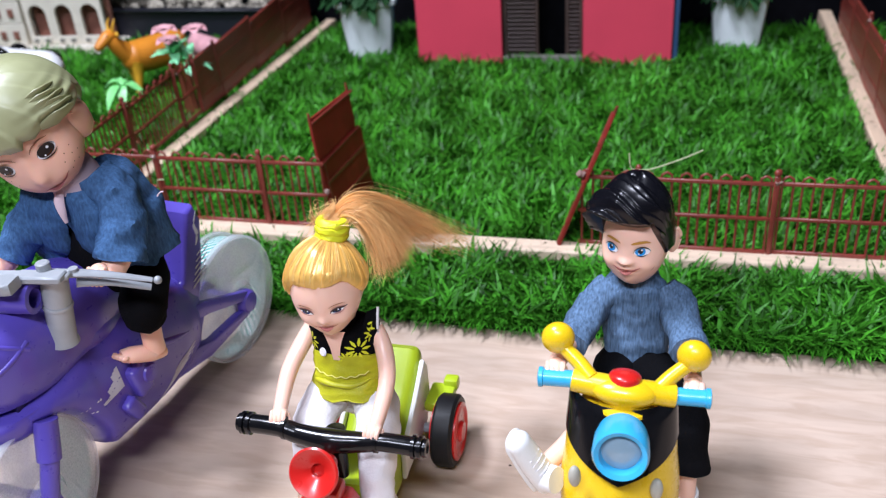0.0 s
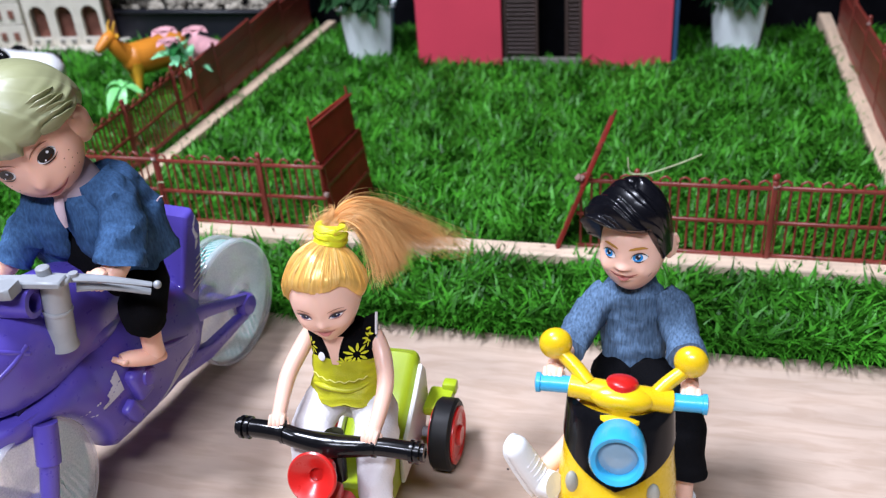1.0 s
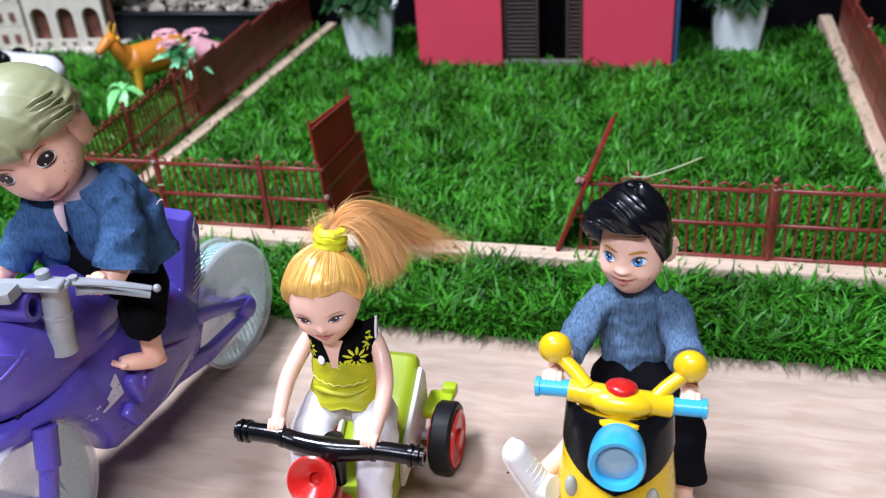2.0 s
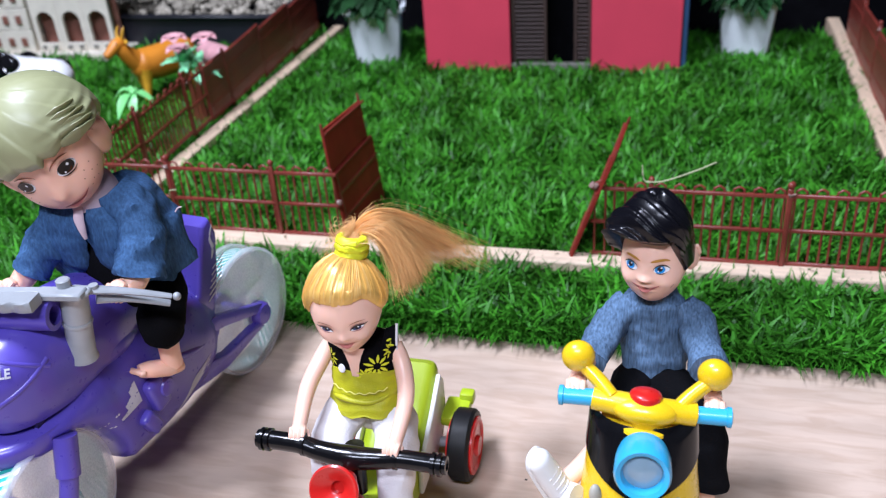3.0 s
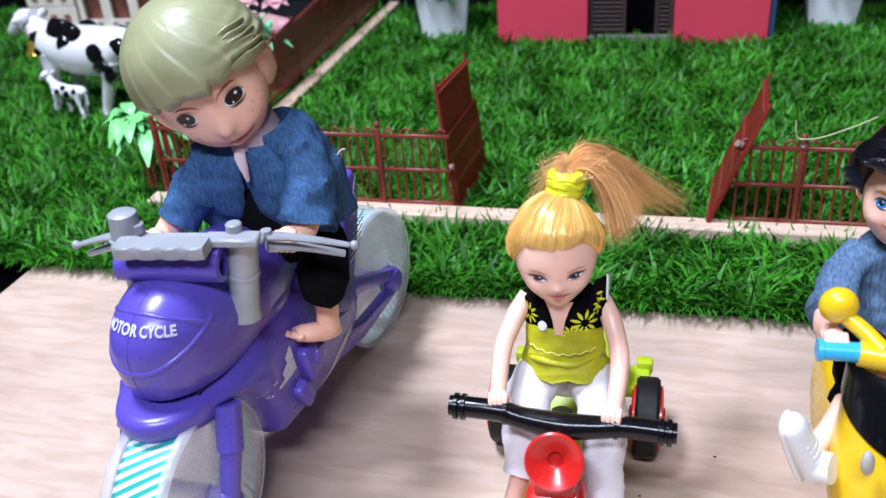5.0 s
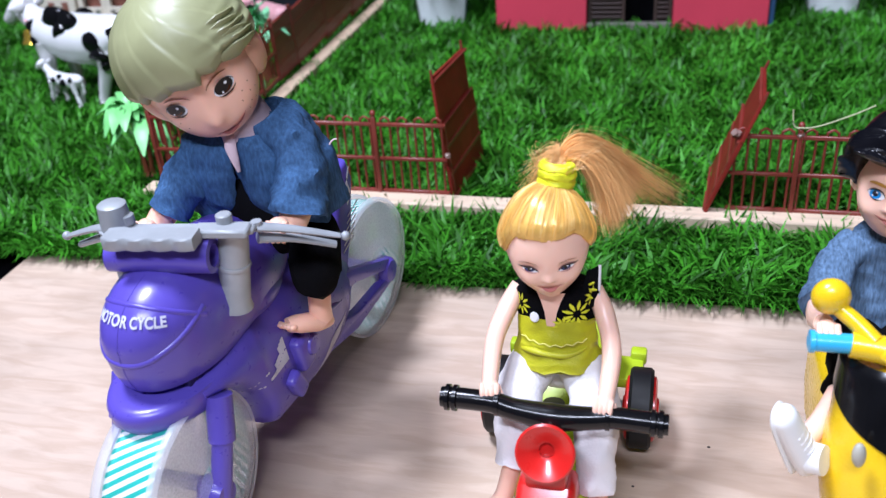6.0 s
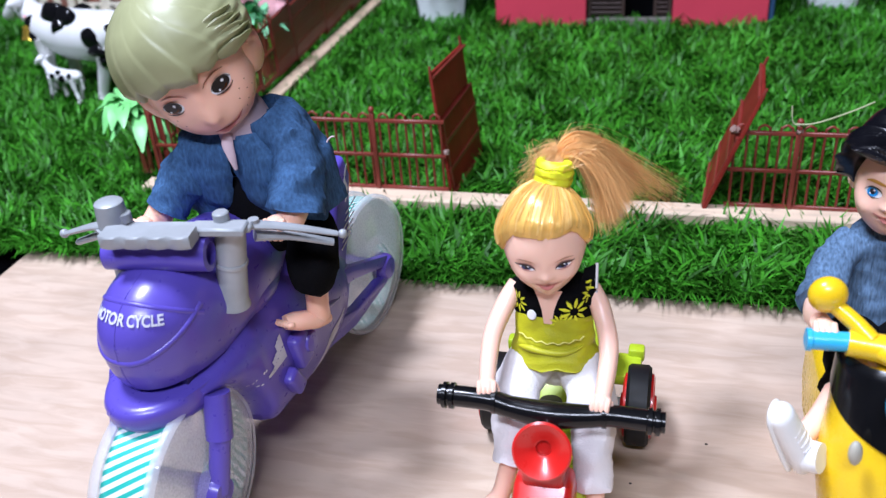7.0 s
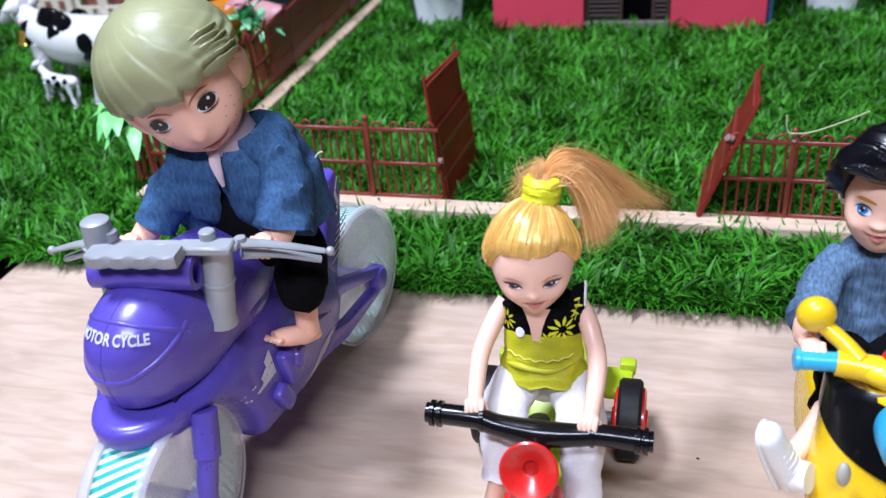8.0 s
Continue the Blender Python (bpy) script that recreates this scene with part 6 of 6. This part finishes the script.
for q, z in ((-1, 0.1078), (1, 0.1034)):
    s = Shape()
    s.lathe([(0.0036, 0.0), (0.0036, 0.0125), (0.0042, 0.0128), (0.0042, 0.0145), (0.0024, 0.0150), (0.0, 0.0142)], SKYBLUE, (q * 0.0200, -0.008, z), (0, 90 * q, 0), 20)
    part("grip", s, hb, "sky-blue grip")
    s = Shape()
    s.tube([(q * 0.0130, -0.009, z + 0.002), (q * 0.0185, -0.004, z + 0.006), (q * 0.0260, 0.001, z + 0.0105)], [0.0034, 0.0032, 0.0030], YELLOW, 12, 5)
    s.ell((q * 0.0275, 0.0020, z + 0.0132), (0.0070, 0.0058, 0.0070), YELLOW, (0, 0, q * -8), 24, 16)
    part("mirror", s, hb, "round yellow mirror")
s = Shape()
s.box((0, 0.012, 0.016), (0.030, 0.046, 0.008), YELLOW, bev=0.003, seg=2)
part("footboard", s, scooter, "yellow footboard")
s = Shape()
s.extr([(0.022, 0.014), (0.022, 0.046), (0.032, 0.056), (0.066, 0.058), (0.080, 0.048), (0.078, 0.028), (0.064, 0.014)], -0.0165, 0.0165, YELLOW, 0.006, 3)
part("rear_body", s, scooter, "yellow rear body")
s = Shape()
s.box((0, 0.047, 0.0605), (0.027, 0.048, 0.007), BLACK, bev=0.003, seg=2)
part("seat", s, scooter, "black seat")
for y in (-0.020, 0.058):
    s = Shape()
    s.lathe([(0.006, -0.0055), (0.0135, -0.0055), (0.0150, -0.004), (0.0150, 0.004), (0.0135, 0.0055), (0.006, 0.0055)], RUBBER, rot=(0, 90, 0), seg=32)
    k = part("wheel", s, scooter, "small black wheel")
    k.location = (0, y, 0.0150)
    s = Shape()
    s.lathe([(0.0, -0.0058), (0.008, -0.0056), (0.008, 0.0056), (0.0, 0.0058)], SKYBLUE, rot=(0, 90, 0), seg=24)
    part("hub", s, k)

# ---- doll on the scooter ----
d = Shape()
d.mx = SC @ Matrix.Translation((0.0024, 0.0560, 0.1414)) @ pose(0, 0, 0, 2, -1, -16)
h = Head(d, (0.0148, 0.0170, 0.0220), [(0, -60, 28, 0.0012), (44, -28, 26, 0.0022), (-44, -28, 26, 0.0022), (0, -11, 7.5, 5, 0.0019), (0, 0, 6, 9, 0.0005), (7, -13, 5, 3.5, 0.0008), (-7, -13, 5, 3.5, 0.0008), (23, 5, 12, 8, -0.0009), (-23, 5, 12, 8, -0.0009), (0, -24.5, 11, 2.4, 0.0007), (0, -31.5, 9, 3, 0.0010), (0, -28, 17, 1.8, -0.0003), (0, -48, 18, 9, 0.0006), (32, -18, 14, 9, 0.0008), (-32, -18, 14, 9, 0.0008)], 0.16)
h.skin(SKIN, 120, 90)
for q in (-1, 1):
    h.patch(q * 25, 4.5, 12.5, 7.2, 6.0, EYEWHITE, 0.00015, q * 8)
    h.patch(q * 24 - 2, 4.6, 8.0, 6.8, 6.2, EYEBLUE, 0.00025)
    h.patch(q * 24 - 2, 5.2, 4.2, 4.2, 4.0, NAVY, 0.00035)
    h.patch(q * 24 + 0.2, 7.4, 1.5, 1.5, 1.5, EYEWHITE, 0.0005)
    h.patch(q * 24 - 4.6, 2.2, 1.0, 1.0, 1.0, EYEWHITE, 0.0005)
    h.stripe([(q * 11, 3), (q * 14, 8.0), (q * 20, 11.4), (q * 27, 11.8), (q * 33, 9.6), (q * 38, 5)], 1.3, EYEDARK, 0.0004)
    h.stripe([(q * 16, -0.5), (q * 24, -2.2), (q * 32, 0.5)], 0.5, EYEDARK, 0.0004)
    h.stripe([(q * 8, 16.6), (q * 13, 18.2), (q * 22, 19.8), (q * 31, 20.0), (q * 38, 18)], 2.1, BROW)
    d.ell((q * 0.0153, 0.0030, -0.0010), (0.0022, 0.0044, 0.0062), SKIN, (0, 0, q * -15), 16, 12)
    d.tube([(q * 0.0165, 0.0040, -0.0058), (q * 0.0175, 0.0062, 0.0000), (q * 0.0169, 0.0040, 0.0048)], [0.0008, 0.0011, 0.0008], SKIN, 8, 4)
h.stripe([(-20, -20.6), (-12, -24.6), (-4, -26.4), (0, -27.0), (4, -26.4), (12, -24.4), (22, -19.0)], 1.6, LIP)
h.stripe([(-15, -25.4), (-8, -29.4), (0, -31.0), (8, -29.0), (17, -24.0)], 1.8, LIP)
h.stripe([(-22, -19.6), (-12, -25.6), (0, -28.6), (12, -25.2), (24, -17.8)], 0.5, BLUSH, 0.0004)
h.stripe([(38, -24), (41, -21), (43, -19)], 0.8, FRECKLE)


def black_line(az):
    """The hairline: straight over the brow, slanting down to pointed sideburns before the ears."""
    a = abs(az)
    start = 40 if az > 0 else 60
    k = min(1, max(0, (a - start) / 26))
    back = min(1, max(0, (a - 84) / 24))
    return 41 * (1 - k) - 9 * k * (1 - back) - 24 * back 


def quiff(az, el, t):
    """Short at the sides, a thick wave over the brow that sweeps to one side and ends in a peak."""
    v = toward(az, el)
    over = math.degrees(math.atan2(v.z, -v.y))
    edge = math.sqrt(min(1, t / 0.07))
    front = math.exp(-((over - 52) / 40) ** 2) * min(1, max(0, (0.80 - v.x) / 0.35))
    left = min(1, max(0, (0.55 - v.x) / 1.2))
    k = 0.0020 + 0.0044 * front * (0.45 + 0.55 * left)
    k += 0.0066 * math.exp(-(v.angle(toward(-50, 36)) / radians(20)) ** 2)
    k += 0.0075 * math.exp(-(v.angle(toward(-10, 80)) / radians(40)) ** 2)
    k += (0.0026 * (saw(over / 21 + 1.2 * v.x + 0.15 * math.sin(v.x * 5)) - 0.4) + 0.0013 * (saw(over / 9.5 + 2.0 * v.x + 0.3 * math.sin(v.x * 7)) - 0.5)) * front
    k += 0.0003 * math.exp(-((v.x - 0.62) / 0.10) ** 2) * (1 + 0.8 * math.sin(over * 0.45)) * min(1, max(0, over / 40))
    return k * edge


h.cap(black_line, quiff, HAIR_BLACK, 360, 60, 0.36)
d.mx = SC.copy()
d.tube([(0.002, 0.0570, 0.1300), (0.0025, 0.0580, 0.1160)], [0.0058, 0.0060], SKIN, 14, 4)
i = d.tube([(0.0022, 0.0550, 0.1260), (0.0024, 0.0560, 0.1225), (0.0025, 0.0570, 0.1165), (0.003, 0.0560, 0.1060), (0.004, 0.0535, 0.0900), (0.004, 0.0510, 0.0780)], [0.0072, 0.0084, 0.0140, 0.0155, 0.0150, 0.0152], DENIM_LT, 34, 9, (1.0, 0.74), (0, 1, 0))
d.crumple(i, 0.0022, 95)
d.crumple(i, 0.0010, 270)
for q in (-1, 1):
    i = d.tube([(q * 0.0115 + 0.003, 0.0560, 0.1140), (q * 0.0190 + 0.003, 0.0500, 0.1070), (q * 0.0240 + 0.002, 0.0370, 0.1010), (q * 0.0265 + 0.001, 0.0270, 0.1000)], [0.0074, 0.0084, 0.0080, 0.0084], DENIM_LT, 24, 8)
    d.crumple(i, 0.0018, 120)
    z = 0.1040 - 0.0026 * q
    arm(d, [(q * 0.0255 + 0.001, 0.0320, 0.1000), (q * 0.0275, 0.0180, 0.1010), (q * 0.0280, 0.0040, z + 0.001)], [0.0044, 0.0041, 0.0037], SKIN)
    hand(d, (q * 0.0280, -0.0035, z + 0.0018), pose(0, 0, 0, 5, 0, 0), 0.0050, SKIN)
# legs: one down, one stretched out with the toes up
i = d.tube([(0.006, 0.050, 0.076), (0.018, 0.038, 0.075), (0.0270, 0.024, 0.069), (0.0290, 0.016, 0.056), (0.0295, 0.012, 0.046)], [0.0110, 0.0104, 0.0098, 0.0094, 0.0100], BLACKCLOTH, 20, 8, (1, 1), (1, 0, 0))
d.crumple(i, 0.0016, 110)
d.tube([(0.0295, 0.013, 0.050), (0.0298, 0.011, 0.036), (0.0300, 0.011, 0.030)], [0.0046, 0.0042, 0.0042], SKIN, 14, 4, (1, 1), (1, 0, 0))
i = d.tube([(-0.002, 0.050, 0.076), (-0.008, 0.036, 0.074), (-0.0110, 0.022, 0.071), (-0.0150, 0.012, 0.069)], [0.0105, 0.0092, 0.0080, 0.0076], BLACKCLOTH, 20, 8)
d.crumple(i, 0.0014, 120)
d.tube([(-0.0150, 0.014, 0.070), (-0.0240, -0.002, 0.066), (-0.0325, -0.012, 0.0620)], [0.0046, 0.0043, 0.0042], SKIN, 14, 4)
d.ell((0.002, 0.050, 0.072), (0.0180, 0.0150, 0.0110), BLACKCLOTH, seg=22, rings=12)


def shoe(m):
    old = d.mx
    d.mx = SC @ m
    d.tube([(0, 0.010, 0.0055), (0, 0.003, 0.0060), (0, -0.009, 0.0045), (0, -0.0185, 0.0035), (0, -0.0215, 0.0030)], [0.0048, 0.0062, 0.0062, 0.0056, 0.0030], WHITEVINYL, 16, 5, (1.0, 0.85))
    d.tube([(0, 0.004, 0.008), (0, 0.004, 0.0135)], [0.0062, 0.0058], WHITEVINYL, 16, 3)
    d.tube([(0, 0.0125, 0.0010), (0, 0.0105, 0.0010), (0, 0.004, 0.0010), (0, -0.007, 0.0010), (0, -0.0175, 0.0012), (0, -0.0215, 0.0014), (0, -0.0228, 0.0014)], [0.0015, 0.0048, 0.0058, 0.0062, 0.0062, 0.0042, 0.0012], WHITEVINYL, 18, 4, (1.0, 0.30))
    for k in range(4):
        y = -0.002 - 0.0028 * k
        d.tube([(-0.0036, y, 0.0094 - 0.0004 * k), (0, y - 0.0006, 0.0108 - 0.0006 * k), (0.0036, y, 0.0094 - 0.0004 * k)], 0.0006, WHITECLOTH, 6, 3)
    d.mx = old


shoe(pose(0.0300, 0.010, 0.0185, 6, 0, 5))
AY = Vector((0.35, 0.14, -0.93)).normalized()
AZ = Vector((0.80, -0.45, 0.30))
AZ = (AZ - AY * AZ.dot(AY)).normalized()
shoe(Matrix.Translation((-0.0385, -0.0180, 0.0660)) @ Matrix((AY.cross(AZ), AY, AZ)).transposed().to_4x4())
one("doll", d, "black-haired doll in washed denim shirt on the yellow scooter", "doll", "dolls riding toys")


# ---- artificial grass ----
s = Shape()
rows = []
for i in range(7):
    t = i / 6
    rows.append([(-1.0 + 1.55 * j / 40, (0.5195 + 0.0015 * math.sin(j * 1.7) - 0.010 * (j / 40 - 0.5)) * (1 - t) + 1.185 * t, 0.0035) for j in range(41)])
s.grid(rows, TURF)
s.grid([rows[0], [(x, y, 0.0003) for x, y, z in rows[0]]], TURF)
one("ground", s, "dark green backing of the artificial grass mat", "ground", kind="structure")


def blades(name, n, x0, x1, y0, y1, lmin, lmax, wmin, wmax, seed, label, fringe=False):
    rs = np.random.RandomState(seed)
    x, y = rs.uniform(x0, x1, n), rs.uniform(y0, y1, n)
    # off the strips and walls
    keep = ~((np.abs(y - 0.6025) < 0.0085) & (x > -0.42))
    keep &= ~((np.abs(x + 0.3925) < 0.0075) & (y > 0.59)) & ~((np.abs(x - 0.2485) < 0.008) & (y > 0.59))
    keep &= ~((y > 1.043) & (np.abs(x + 0.076) < 0.15)) & ~((np.abs(x + 0.298) < 0.023) & (np.abs(y - 1.082) < 0.023)) & ~((np.abs(x - 0.139) < 0.023) & (np.abs(y - 1.125) < 0.023))
    keep &= ~((y > 1.11) & (np.abs(x + 0.60) < 0.16)) & ~((y > 1.065) & (np.abs(x + 0.752) < 0.1))
    x, y = x[keep], y[keep]
    n = len(x)
    az = 2.2 * np.sin(x * 55 + 1.3 * np.sin(y * 41)) + 2.0 * np.cos(y * 63 + x * 17) + rs.normal(0, 1.1, n)
    lean = np.clip(rs.normal(0.98, 0.30, n), 0.1, 1.45)
    if fringe:
        az = rs.normal(-1.57, 0.75, n)
        lean = np.clip(rs.normal(0.95, 0.3, n), 0.3, 1.45)
    ln, wd = rs.uniform(lmin, lmax, n), rs.uniform(wmin, wmax, n)
    dx, dy = np.cos(az), np.sin(az)
    tw = rs.normal(0, 0.5, n)
    sx, sy = -np.sin(az + tw) * wd / 2, np.cos(az + tw) * wd / 2
    v = np.zeros((n, 5, 3))
    z0 = 0.003
    for k, (t, w, bend) in enumerate(((0.0, 1.0, 0.55), (0.55, 0.9, 0.85))):
        h = ln * t * np.cos(lean * bend)
        r = ln * t * np.sin(lean * bend)
        v[:, 2 * k] = np.stack((x + dx * r - sx * w, y + dy * r - sy * w, z0 + h), 1)
        v[:, 2 * k + 1] = np.stack((x + dx * r + sx * w, y + dy * r + sy * w, z0 + h), 1)
    h = ln * 0.55 * np.cos(lean * 0.85) + ln * 0.45 * np.cos(np.minimum(lean * 1.5, 1.75))
    r = ln * 0.55 * np.sin(lean * 0.85) + ln * 0.45 * np.sin(np.minimum(lean * 1.5, 1.75))
    v[:, 4] = np.stack((x + dx * r, y + dy * r, np.maximum(z0 + h, 0.001)), 1)
    base = np.arange(n)[:, None] * 5
    quads = (base + np.array([0, 1, 3, 2])).astype(np.int32)
    tris = (base + np.array([2, 3, 4])).astype(np.int32)
    me = bpy.data.meshes.new(name)
    me.vertices.add(n * 5)
    me.vertices.foreach_set("co", v.reshape(-1))
    me.loops.add(n * 7)
    me.loops.foreach_set("vertex_index", np.concatenate((quads.reshape(-1), tris.reshape(-1))))
    me.polygons.add(n * 2)
    me.polygons.foreach_set("loop_start", np.concatenate((np.arange(n) * 4, n * 4 + np.arange(n) * 3)).astype(np.int32))
    me.update(calc_edges=True)
    me.validate()
    me.materials.append(GRASS)
    return tagged(new(name, me), label, "grass", "", "stuff")


blades("grass", 66000, -0.99, 0.54, 0.520, 0.70, 0.013, 0.029, 0.0016, 0.0034, 1, "dense glossy green artificial grass beside the pine strip")
blades("grass", 148000, -0.99, 0.54, 0.70, 1.180, 0.013, 0.026, 0.0016, 0.0034, 2, "dense glossy green artificial grass of the toy lawn")
blades("grass", 5300, -0.99, 0.54, 0.517, 0.526, 0.014, 0.026, 0.0009, 0.0015, 3, "ragged front edge of the artificial grass hanging over the board", True)
blades("grass", 3600, -0.42, 0.54, 0.576, 0.5935, 0.017, 0.027, 0.0014, 0.0026, 4, "artificial grass that leans against the front pine strip")
